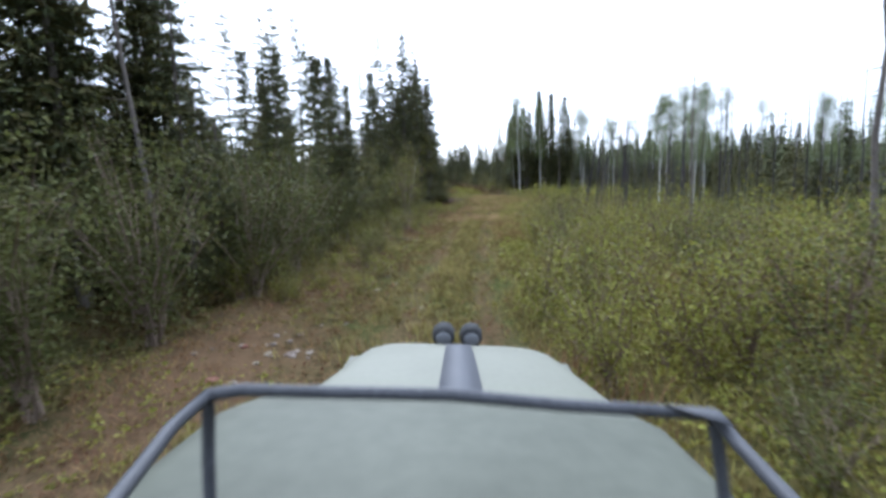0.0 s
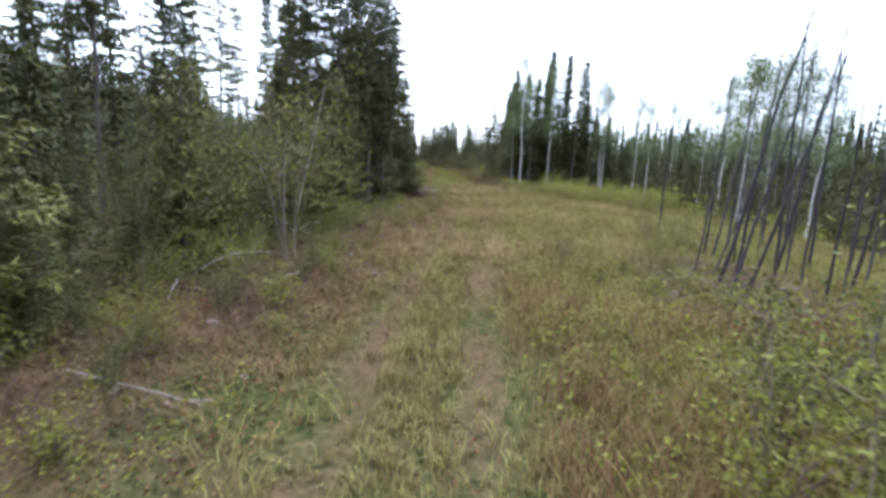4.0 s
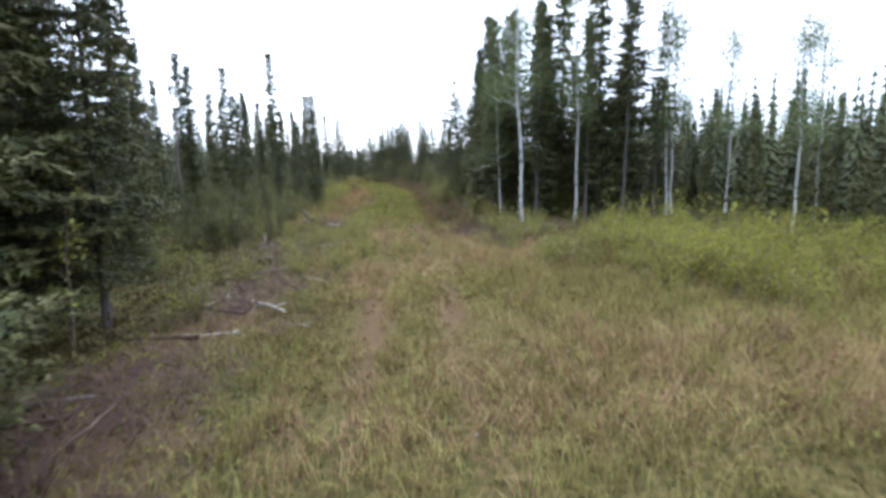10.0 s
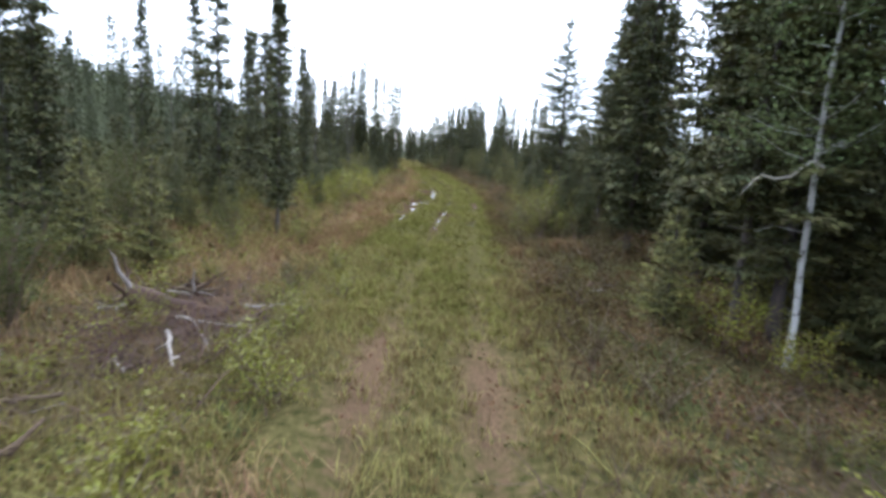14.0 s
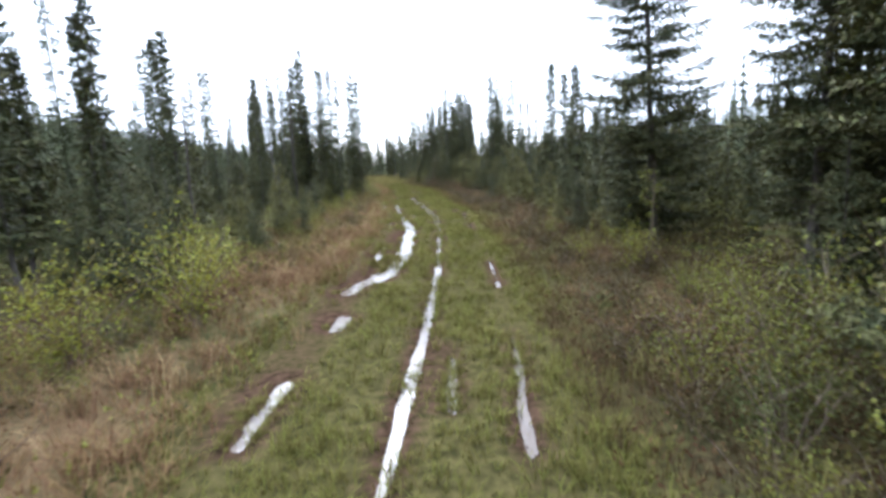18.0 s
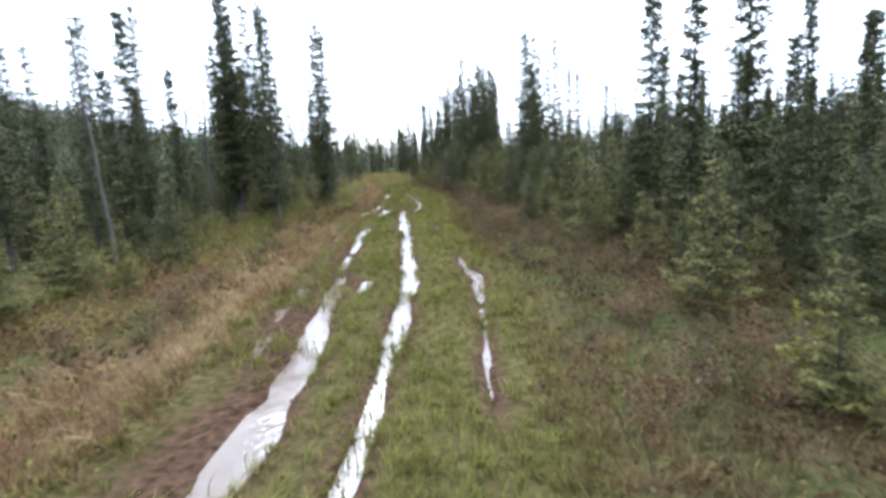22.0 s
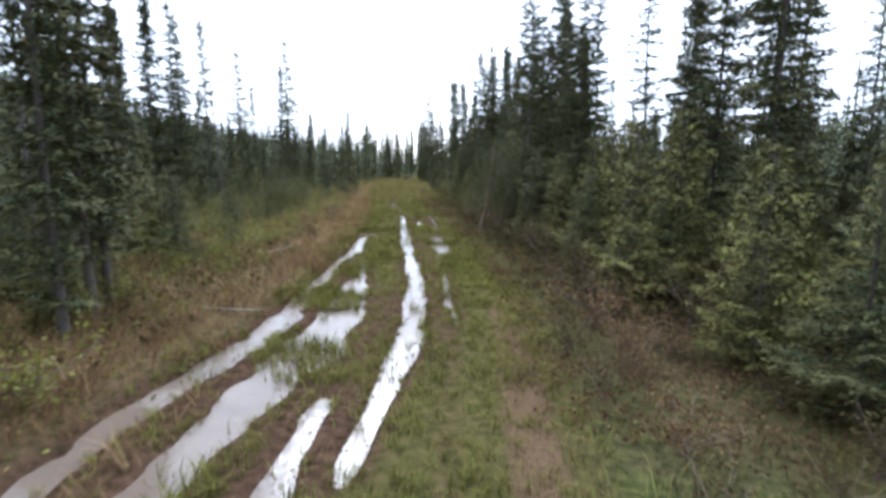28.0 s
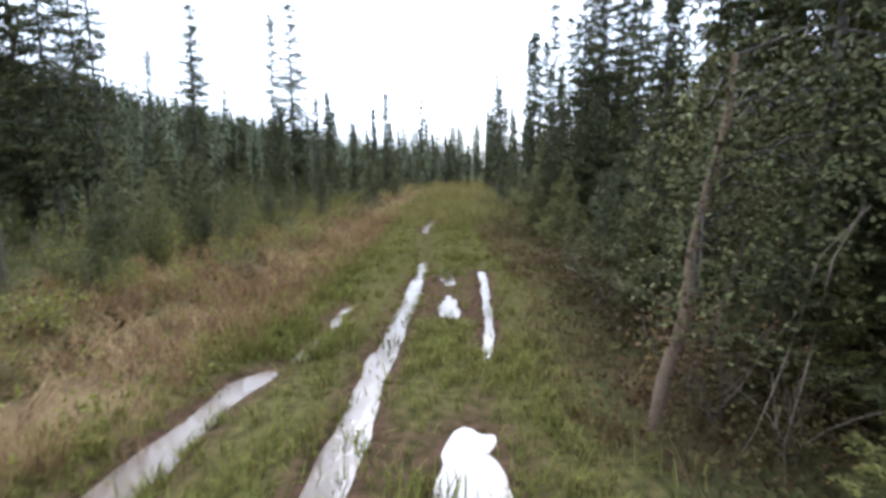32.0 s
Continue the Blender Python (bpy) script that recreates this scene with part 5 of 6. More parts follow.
xs, yy = strip(9, 15000, (1.2, 11), (1, 40), lambda x, y, u: (0.25 + 0.75 * patchy(x, y, 0.7, 29)) * (1 - 0.6 * step(y, 18, 26)))
scatter("low_growth", "low yellow-green leafy growth over the ground", "undergrowth", M["willow"], *LC, xs, yy, 1.0, 1.2, 9)
xs, yy = strip(10, 4000, (-5, -1.6), (2, 62), lambda x, y, u: 0.2 + 0.8 * patchy(x, y, 0.9, 30))
scatter("low_growth", "low mixed leafy growth at the forest's foot", "undergrowth", M["willow"], *LC, xs, yy, 0.75, 0.9, 10)
xs, yy = strip(19, 2600, (-3.8, -1.3), (8, 46), lambda x, y, u: patchy(x, y, 1.1, 37, 0.0, 0.5))
scatter("low_growth", "low yellow-green mounds on the rusty bank", "undergrowth", M["yellowleaf"], *LC, xs, yy, 0.6, 0.8, 19)
xs, yy = strip(20, 2600, (-0.5, 0.35), (2, 62), lambda x, y, u: 0.2 + 0.8 * patchy(x, y, 1.0, 38))
scatter("track_grass", "olive weeds on the strip between the wheel lines", "grass", M["meadow"], *G, xs, yy, 1.0, 1.2, 20)
xs, yy = strip(11, 9000, (-4.6, -1.3), (1, 60))
scatter("leaf_litter", "rusty fallen leaves and needles on bare earth", "leaf litter", M["moss"], *LL, xs, yy, 1.0, 1.0, 11)
xs, yy = strip(30, 7000, (-4.2, -1.1), (20, 42), lambda x, y, u: 0.3 + 0.7 * patchy(x, y, 1.5, 47))
scatter("leaf_litter", "reddish brown needles and dead leaves heaped on the dug bank", "leaf litter", M["brownleaf"], *leafy(13, 10, 0.05, 0.24, 0.04), xs, yy, 1.0, 1.0, 30)
xs, yy = strip(22, 5200, (-2.0, 9), (6, 62), lambda x, y, u: (0.15 + 0.85 * patchy(x, y, 1.3, 39)) * dry_ruts(x, y, u))
scatter("low_growth", "small olive weeds scattered over the clearing", "undergrowth", M["darkleaf"], *leafy(7, 9, 0.12, 0.16, 0.045), xs, yy, 1.0, 1.0, 22)
xs, yy = strip(23, 5200, (-2.0, 9), (6, 62), lambda x, y, u: 0.1 + 0.9 * patchy(x, y, 1.6, 40))
scatter("leaf_litter", "brown withered leaves lying over the clearing", "leaf litter", M["moss"], *leafy(8, 9, 0.06, 0.22, 0.05), xs, yy, 1.0, 1.0, 23)
xs, yy = strip(24, 2600, (0.6, 8), (18, 62), lambda x, y, u: patchy(x, y, 1.2, 41, 0.1, 0.5))
scatter("low_growth", "small bright yellow-green weeds in the clearing", "undergrowth", M["yellowleaf"], *leafy(9, 8, 0.16, 0.14, 0.04), xs, yy, 1.0, 1.2, 24)
xs, yy = strip(25, 5000, (-6.5, -2.6), (66, 138), lambda x, y, u: 0.15 + 0.85 * patchy(x, y, 1.2, 42))
scatter("low_growth", "small dull leaves among the brown sedge", "undergrowth", M["willow"], *leafy(10, 9, 0.22, 0.2, 0.045), xs, yy, 1.0, 1.1, 25)
xs, yy = strip(26, 9000, (1.2, 5.5), (60, 138), lambda x, y, u: 0.15 + 0.85 * patchy(x, y, 1.2, 43))
scatter("leaf_litter", "brown withered leaves at the wet track's edge", "leaf litter", M["moss"], *leafy(11, 9, 0.14, 0.22, 0.05), xs, yy, 1.0, 1.0, 26)
xs, yy = strip(12, 6000, (-11, -3.6), (50, 150), lambda x, y, u: 0.3 + 0.7 * patchy(x, y, 0.5, 31))
scatter("low_growth", "low dark bog growth beyond the dead grass", "undergrowth", M["heath"], *LC, xs, yy, 1.1, 1.3, 12)
xs, yy = strip(13, 11000, (1.7, 9), (56, 150), lambda x, y, u: 0.25 + 0.75 * patchy(x, y, 0.6, 32))
scatter("low_growth", "low dull heath growth, coloured darker for the shade under the trees", "undergrowth", M["heath"], *LC, xs, yy, 1.0, 1.2, 13)
xs, yy = strip(14, 5000, (-16, -3.6), (0, 52))
scatter("low_growth", "dark undergrowth beneath the spruces with shade put into its colour", "undergrowth", M["heath"], *LC, xs, yy, 1.1, 1.3, 14)


xs, yy = [], []
rb = np.random.RandomState(61)
for x, y, w, d, n in ((-2.2, 49.0, 0.9, 1.6, 220), (-2.7, 61.5, 0.6, 1.1, 260), (-2.6, 54.5, 0.7, 1.5, 260), (5.6, 25.4, 0.9, 1.8, 420), (5.0, 57.6, 1.2, 0.8, 420), (7.8, 58.6, 1.4, 0.7, 420), (-1.7, 43.2, 0.5, 1.2, 160), (-3.0, 27.0, 0.5, 5.0, 300)):
    xs.append(rb.normal(x, w, n))
    yy.append(rb.normal(y, d, n))
scatter("brushwood", "dark broken twigs heaped among the slash", "brushwood", M["darkwood"], *tuft(6, 6, 0.42, 0.3, 0.008, 1.3), np.concatenate(xs), np.concatenate(yy), 1.0, 0.6, 21, lean=0.5)


BS = leafy(12, 12, 0.8, 0.9, 0.30)
xs, yy = strip(27, 4500, (-70, -11), (-8, 170), lambda x, y, u: 0.25 + 0.75 * patchy(x, y, 0.25, 44))
scatter("bog_scrub", "waist-high scrub between the far bog spruces", "undergrowth", M["darkleaf"], *BS, xs, yy, 1.0, 1.0, 27)
xs, yy = strip(28, 4000, (13, 75), (-8, 170), lambda x, y, u: 0.25 + 0.75 * patchy(x, y, 0.25, 45))
scatter("bog_scrub", "waist-high scrub beneath the far woods", "undergrowth", M["willow"], *BS, xs, yy, 1.0, 1.0, 28)


def far_spruce(seed, h, reach, whorls):
    """A spruce seen from afar: crossed trunk blades and drooping bough triangles, narrow and ragged."""
    r = np.random.RandomState(seed)
    v = []
    for a in (0.3, 1.35, 2.4):
        d = np.array([math.cos(a), math.sin(a), 0])
        v += [d * 0.11, d * -0.11, d * 0.035 + [0, 0, h], d * -0.11, d * -0.035 + [0, 0, h], d * 0.035 + [0, 0, h]]
    for k in range(whorls):
        f = k / whorls
        z = h * (0.10 + 0.88 * f)
        lump = r.uniform(0.6, 1.35)
        for j in range(4):
            a, l = k * 2.1 + j * 1.571 + r.uniform(-0.4, 0.4), reach * ((1 - f) ** 0.7) * lump * r.uniform(0.7, 1.2) + 0.12
            d, s = np.array([math.cos(a), math.sin(a), 0]), np.array([-math.sin(a), math.cos(a), 0])
            w = min(l * 0.5, 0.30)
            v += [np.array([0, 0, z + 0.16]) - s * 0.05, d * l - s * w + [0, 0, z - l * 0.35], d * l * 1.1 + s * w + [0, 0, z - l * 0.5]]
    v = np.array(v)
    return v, np.arange(len(v)).reshape(-1, 3)


def far_wood(name, label, seed, n, xr, yr, scale, cond=None, whorls=15):
    r = np.random.RandomState(seed)
    x, y = r.uniform(*xr, n), r.uniform(*yr, n)
    if cond is not None:
        k = cond(x, y)
        x, y = x[k], y[k]
    v, f = far_spruce(seed, 8.0, 0.62 if whorls > 5 else 1.5, whorls)
    return scatter(name, label, "woods", M["needles"], v, f, x, y, scale, 1.05, seed + 1, -0.1, 0.015)


far_wood("far_woods", "dense far spruce woods beyond the track's end", 1, 1500, (-110, 60), (172, 330), 0.95, lambda x, y: (np.abs(x - centre(y)) > 3) | (y > 178))
far_wood("far_woods", "spruce woods behind the clearing", 2, 2200, (14, 110), (66, 190), 0.75, lambda x, y: x - centre(y) > 12)
far_wood("far_woods", "spruce wall at the back of the clearing", 8, 620, (17, 60), (56, 92), 0.55)
far_wood("far_woods", "spruce woods beyond the young growth", 9, 420, (6, 40), (84, 172), 0.48, lambda x, y: x - centre(y) > 10)
far_wood("far_woods", "spruce woods beyond the burnt strip", 3, 1300, (22, 110), (-10, 68), 0.7)
far_wood("far_woods", "spruce woods on the left of the track", 4, 900, (-80, -15), (-8, 50), 0.7)
far_wood("far_woods", "thin spruce bog on the left", 5, 2200, (-110, -24), (50, 200), 0.62)
far_wood("hill_woods", "wooded slope of the distant hill", 6, 8000, (-330, -90), (60, 400), 0.95, None, 4)
far_wood("far_woods", "spruce woods behind the starting point", 7, 700, (-70, 70), (-60, -12), 1.0)

# ---- stones, logs and slash ----


def stone_mesh(seed, mat):
    r = np.random.RandomState(seed)
    bm = bmesh.new()
    bmesh.ops.create_icosphere(bm, subdivisions=2, radius=1)
    cuts = [Vector(r.normal(0, 1, 3)).normalized() for _ in range(7)]
    ax = r.uniform(0.6, 1.1, 3)
    for v in bm.verts:
        n = noise.noise(v.co * 1.6 + Vector((seed * 3.1, 0, 0)))
        for c in cuts:
            d = v.co.dot(c) - 0.62
            if d > 0:
                v.co -= c * d * 0.95
        v.co = Vector((v.co.x * ax[0], v.co.y * ax[1], v.co.z * ax[2] * 0.7)) * (1 + 0.3 * n)
    me = bpy.data.meshes.new("stone")
    bm.to_mesh(me)
    bm.free()
    me.materials.append(mat)
    return me


stones = [stone_mesh(s, M["rock"]) for s in range(3)]
clods = [stone_mesh(s + 5, M["redrock"]) for s in range(2)]


def stone(x, y, s, seed, pale=True):
    r = random.Random(seed)
    ob = new("stone" if pale else "earth_clod", r.choice(stones if pale else clods))
    ob.matrix_basis = pose(x, y, ground_z(x, y) + 0.15 * s, r.uniform(-20, 20), r.uniform(-20, 20), r.uniform(0, 360)) @ Matrix.Diagonal((s, s, s, 1))
    if pale:
        tagged(ob, "pale broken stone lying on the bare earth", "stone", "stones at the track's edge")
    else:
        tagged(ob, "rusty brown clod of dug-up earth", "earth", "clods at the track's edge")


r0 = random.Random(7)
for k in range(70):
    stone(-2.55 + r0.gauss(0, 0.45), r0.uniform(26, 37), r0.uniform(0.04, 0.13), 220 + k, k % 7 == 0)
for k in range(22):
    stone(-2.75 + r0.gauss(0, 0.4), 6.9 + r0.gauss(0, 0.6), r0.uniform(0.03, 0.075), k)
for k in range(22):
    stone(-2.3 + r0.gauss(0, 0.3), 34.0 + r0.gauss(0, 0.9), r0.uniform(0.05, 0.14), 40 + k)
for k in range(34):
    stone(-2.2 + r0.gauss(0, 0.5), r0.uniform(8, 46), r0.uniform(0.03, 0.09), 80 + k, k % 3 > 0)
for k in range(20):
    stone(-2.9 + r0.gauss(0, 0.4), r0.uniform(4, 40), r0.uniform(0.05, 0.12), 140 + k, False)
for k in range(14):
    y = r0.uniform(6, 60)
    stone(float(centre(y)) + r0.uniform(-1.2, 1.4), y, r0.uniform(0.03, 0.06), 180 + k)


def log_mesh(seed, l, rad, mat, stubs=4):
    """A bent, tapering limb whose side shoots grow out of its own skin."""
    r = random.Random(seed)
    rs = np.random.RandomState(seed)
    u = np.linspace(-0.5, 0.5, 9)
    p = np.column_stack([u * l, np.cumsum(rs.normal(0, 0.02 * l, 9)), np.cumsum(rs.normal(0, 0.012 * l, 9))])
    p[:, 1:] -= p[:, 1:].mean(0)
    v, f = tube(p, rad * np.linspace(1, 0.45, 9) * rs.uniform(0.85, 1.1, 9), 7)
    bm = bmesh.new()
    vs = [bm.verts.new(q) for q in v]
    for c in f[:-2]:
        bm.faces.new([vs[k] for k in c])
    bm.faces.new(vs[:7][::-1])
    bm.faces.new(vs[-7:])
    bm.normal_update()
    sides = [q for q in bm.faces if len(q.verts) == 4 and abs(q.normal.z) < 0.55]
    for q in r.sample(sides, min(stubs, len(sides))):
        way = (q.normal + Vector((r.uniform(0.3, 1.0), 0, 0.0))).normalized()
        step_l = r.uniform(0.06, 0.12) * l
        for k in range(3):
            got = bmesh.ops.extrude_face_region(bm, geom=[q])
            new_v = [e for e in got["geom"] if isinstance(e, bmesh.types.BMVert)]
            bmesh.ops.delete(bm, geom=[q], context="FACES_ONLY")
            q = next(e for e in got["geom"] if isinstance(e, bmesh.types.BMFace))
            mid = sum((w.co for w in new_v), Vector()) / len(new_v)
            way = (way + Vector((r.uniform(-0.3, 0.3), r.uniform(-0.3, 0.3), r.uniform(-0.2, 0.3)))).normalized()
            for w in new_v:
                w.co = mid + (w.co - mid) * (0.45 if k == 0 else 0.7) + way * step_l
    me = bpy.data.meshes.new("log")
    bm.to_mesh(me)
    bm.free()
    for q in me.polygons:
        q.use_smooth = True
    me.materials.append(mat)
    return me


pale_logs = [log_mesh(s, 1.0, 0.035, M["deadwood"], 1 + s % 2) for s in range(4)]
dark_logs = [log_mesh(s + 9, 1.0, 0.045, M["darkwood"], 2 + s % 2) for s in range(4)]


def log(x, y, l, fat, turn, up, tip, seed, pale=True):
    ob = new("fallen_branch" if l < 1.1 else "fallen_log", random.Random(seed).choice(pale_logs if pale else dark_logs))
    ob.matrix_basis = pose(x, y, ground_z(x, y) + up, 0, tip, turn) @ Matrix.Diagonal((l, l * fat, l * fat, 1))
    tagged(ob, "weathered pale grey fallen wood" if pale else "dark rotten fallen wood", "log", "slash beside the track")


def slash(x, y, w, d, n, seed, pale=0.5, lo=0.3, hi=1.3):
    r = random.Random(seed)
    for k in range(int(n * 0.62)):
        l = r.uniform(lo, hi)
        log(x + r.gauss(0, w), y + r.gauss(0, d), l, r.uniform(0.35, 0.95) * (1.0 / max(l, 0.6)) ** 0.4, r.uniform(0, 360), r.uniform(0.03, 0.20), r.uniform(-14, 14), seed * 100 + k, r.random() < pale)


slash(-1.6, 43.2, 0.45, 1.2, 22, 1, 0.12)
slash(-2.2, 49.0, 0.8, 1.6, 50, 2, 0.22)
slash(-2.7, 61.5, 0.5, 1.1, 26, 3, 0.5)
slash(-2.6, 54.5, 0.6, 1.5, 26, 4, 0.4)
slash(5.9, 25.0, 0.8, 1.8, 36, 5, 0.25)
slash(4.6, 57.4, 0.9, 0.8, 46, 6, 0.22)
slash(7.6, 58.4, 1.4, 0.6, 50, 7, 0.25)
slash(4.6, 55.6, 0.6, 0.7, 16, 8, 0.15)
slash(-2.9, 30.0, 0.4, 2.5, 18, 9, 0.5)
slash(-3.1, 20.0, 0.4, 3.0, 14, 10, 0.4)
slash(8.5, 33.0, 1.0, 2.0, 14, 11, 0.5)
slash(3.6, 66.5, 0.5, 1.6, 14, 12, 0.3)
slash(3.2, 112.0, 0.5, 6.0, 14, 13, 0.4)
slash(-8.0, 117.0, 1.0, 5.0, 10, 14, 0.2)
log(-2.1, 35.0, 1.1, 0.45, 40, 0.06, -4, 1, False)
log(8.4, 59.4, 3.2, 0.5, 3, 0.10, 2, 3)

for x, y, l, fat, turn, up, tip, pale in ((-2.92, 48.67, 1.57, 0.75, 91, 0.10, -4, True), (-1.18, 47.72, 1.11, 1.0, -51, 0.09, 3, True), (-2.24, 48.25, 0.64, 1.0, 68, 0.06, 0, True), (-1.55, 46.11, 0.82, 0.8, 14, 0.06, 0, True),
                                          (5.72, 27.14, 1.6, 0.9, -31, 0.12, 2, False), (4.3, 24.2, 0.8, 1.1, -89, 0.07, 0, False), (5.2, 24.99, 0.9, 1.0, -96, 0.08, 0, True),
                                          (7.72, 59.05, 1.7, 0.8, 7, 0.14, 2, True), (5.76, 56.3, 0.92, 1.2, -105, 0.12, 3, False), (3.33, 57.4, 0.88, 1.0, 57, 0.10, -8, True), (3.6, 57.9, 1.3, 1.1, 12, 0.12, 4, False), (6.8, 57.6, 1.5, 1.0, -20, 0.2, 6, False),
                                          (8.0, 57.2, 1.8, 0.9, 35, 0.2, -6, False), (7.3, 56.0, 1.4, 1.0, -60, 0.15, 5, False), (8.8, 58.0, 1.6, 0.8, 70, 0.25, 9, True)):
    log(x, y, l, fat, turn, up, tip, int(x * 100 + y), pale)
slash(-3.4, 58.6, 0.7, 1.0, 30, 15, 0.3)
slash(6.2, 57.2, 0.5, 0.5, 14, 16, 0.6, 0.3, 0.8)
slash(6.0, 55.2, 0.9, 0.8, 30, 18, 0.3, 0.3, 1.1)
slash(8.0, 56.6, 1.0, 0.9, 36, 19, 0.3, 0.4, 1.4)
slash(-3.2, 53.0, 0.7, 1.6, 24, 20, 0.3, 0.3, 1.1)

# bare curved branches lying on the left bank
for k, (pts, rad) in enumerate(((((-5.1, 27.8, 0.30), (-4.85, 27.95, 0.41), (-4.5, 28.0, 0.45), (-4.1, 27.8, 0.40), (-3.75, 27.5, 0.22), (-3.62, 27.4, 0.02)), 0.014),
                                (((-3.62, 26.9, 0.06), (-3.45, 27.1, 0.25), (-3.25, 27.4, 0.36), (-3.05, 27.8, 0.38)), 0.013),
                                (((-4.35, 34.6, 0.42), (-3.9, 34.4, 0.30), (-3.4, 34.2, 0.22), (-2.85, 34.0, 0.17), (-2.35, 33.8, 0.06)), 0.020),
                                (((-3.9, 22.6, 0.04), (-3.6, 22.9, 0.30), (-3.3, 23.3, 0.40), (-3.0, 23.8, 0.32)), 0.012))):
    x0, y0 = pts[-1][:2]
    z0 = ground_z(x0, y0)
    limb = root("fallen_branch", "thin bare pale branch arched over the rusty bank", "branch", "slash beside the track", m=pose(x0, y0, z0))
    rk = np.random.RandomState(500 + k)
    bp_ = np.array([(x - x0, y - y0, z) for x, y, z in pts])
    wu_ = np.linspace(0, 1, len(bp_))
    fu = np.linspace(0, 1, 14)
    curve_pts = np.column_stack([np.interp(fu, wu_, bp_[:, i]) for i in range(3)])
    curve_pts[1:-1] = (curve_pts[:-2] + curve_pts[1:-1] * 2 + curve_pts[2:]) / 4
    part("stick", mesh_from("stick", *tube(curve_pts, rad * (0.45 + 0.55 * fu), 6), M["deadwood"], True), limb)
    for j in range(5):
        q = curve_pts[rk.randint(1, 11)]
        d = np.array([rk.uniform(-0.5, 0.5), rk.uniform(-0.4, 0.4), rk.uniform(-0.22, 0.05)])
        part("twig", mesh_from("twig", *tube([q, q + d * 0.5 + [0, 0, 0.04], q + d], [rad * 0.45, rad * 0.32, 0.002], 5), M["deadwood"], True), limb)

# uprooted stumps with bare roots
for k, (x, y, s, turn) in enumerate(((-3.25, 61.8, 0.9, 20), (-3.0, 62.6, 0.7, 130), (-3.5, 55.6, 0.6, 250), (7.9, 57.9, 0.7, 80))):
    stump = root("uprooted_stump", "uprooted dark stump with bare pale roots in the slash", "stump", "uprooted stumps", m=pose(x, y, ground_z(x, y) - 0.04, 0, 0, turn) @ Matrix.Diagonal((s, s, s, 1)))
    ru = np.random.RandomState(400 + k)
    part("trunk", mesh_from("trunk", *tube([(-0.15, 0, 0.38), (0.1, 0.02, 0.34), (0.4, 0.0, 0.26), (0.8, 0.05, 0.16), (1.2, 0.02, 0.12)], [0.22, 0.19, 0.13, 0.115, 0.10], 9), M["darkwood"], True), stump)
    for j in range(11):
        a, l = j * 6.283 / 11 + ru.uniform(-0.2, 0.2), ru.uniform(0.4, 0.85)
        d = np.array([-0.25, math.cos(a), math.sin(a)])
        rp = np.array([[-0.12, 0, 0.38] + d * l * q + ru.normal(0, 0.03, 3) for q in np.linspace(0.1, 1, 5)])
        rp[:, 2] = np.maximum(rp[:, 2], 0.03)
        part("bare_root", mesh_from("bare_root", *tube(rp, [0.05, 0.036, 0.026, 0.016, 0.006], 6), M["darkwood" if j % 3 else "deadwood"], True), stump)

# many-stemmed leafy tree at the forest's edge
stem_root = root("willow_tree", "many-stemmed leafy tree with thin bent stems at the forest's edge", "tree", m=pose(-3.0, 24.7, ground_z(-3.0, 24.7) - 0.05))
rw = np.random.RandomState(15)
sb, sl = [], []
for k in range(9):
    a, h, o = rw.uniform(0, 6.283), rw.uniform(2.2, 3.8), rw.uniform(0.2, 0.9)
    su = np.linspace(0, 1, 8)
    sp = np.column_stack([0.12 * math.cos(a) + math.cos(a) * o * su ** 1.6 + np.cumsum(rw.normal(0, 0.025, 8)), 0.12 * math.sin(a) + math.sin(a) * o * su ** 1.6 + np.cumsum(rw.normal(0, 0.025, 8)), h * su])
    part("stem", mesh_from("stem", *tube(sp, 0.010 * (1 - 0.8 * su) + 0.003, 7), M["deadwood"] if k % 3 == 0 else M["twig"], True), stem_root)
    for j in range(6):
        t, b2_, l = rw.uniform(0.4, 0.98), rw.uniform(0, 6.283), rw.uniform(0.4, 1.1)
        q = np.array([np.interp(t, su, sp[:, i]) for i in range(3)])
        e = q + np.array([math.cos(b2_) * l, math.sin(b2_) * l, l * rw.uniform(0.1, 0.6)])
        mid = (q + e) / 2 + [0, 0, 0.12 * l]
        sb.append(tube([q, mid, e], [0.006, 0.005, 0.002], 4))
        sl += [mid, e, (mid + e) / 2, e + rw.normal(0, 0.15, 3)]
part("bough_frame", mesh_from("bough_frame", *join(sb), M["twig"], True), stem_root)
part("crown", mesh_from("crown", *leaf_cloud(rw, sl, (0.2, 0.2, 0.2), 2000, 0.055), M["willow"]), stem_root)

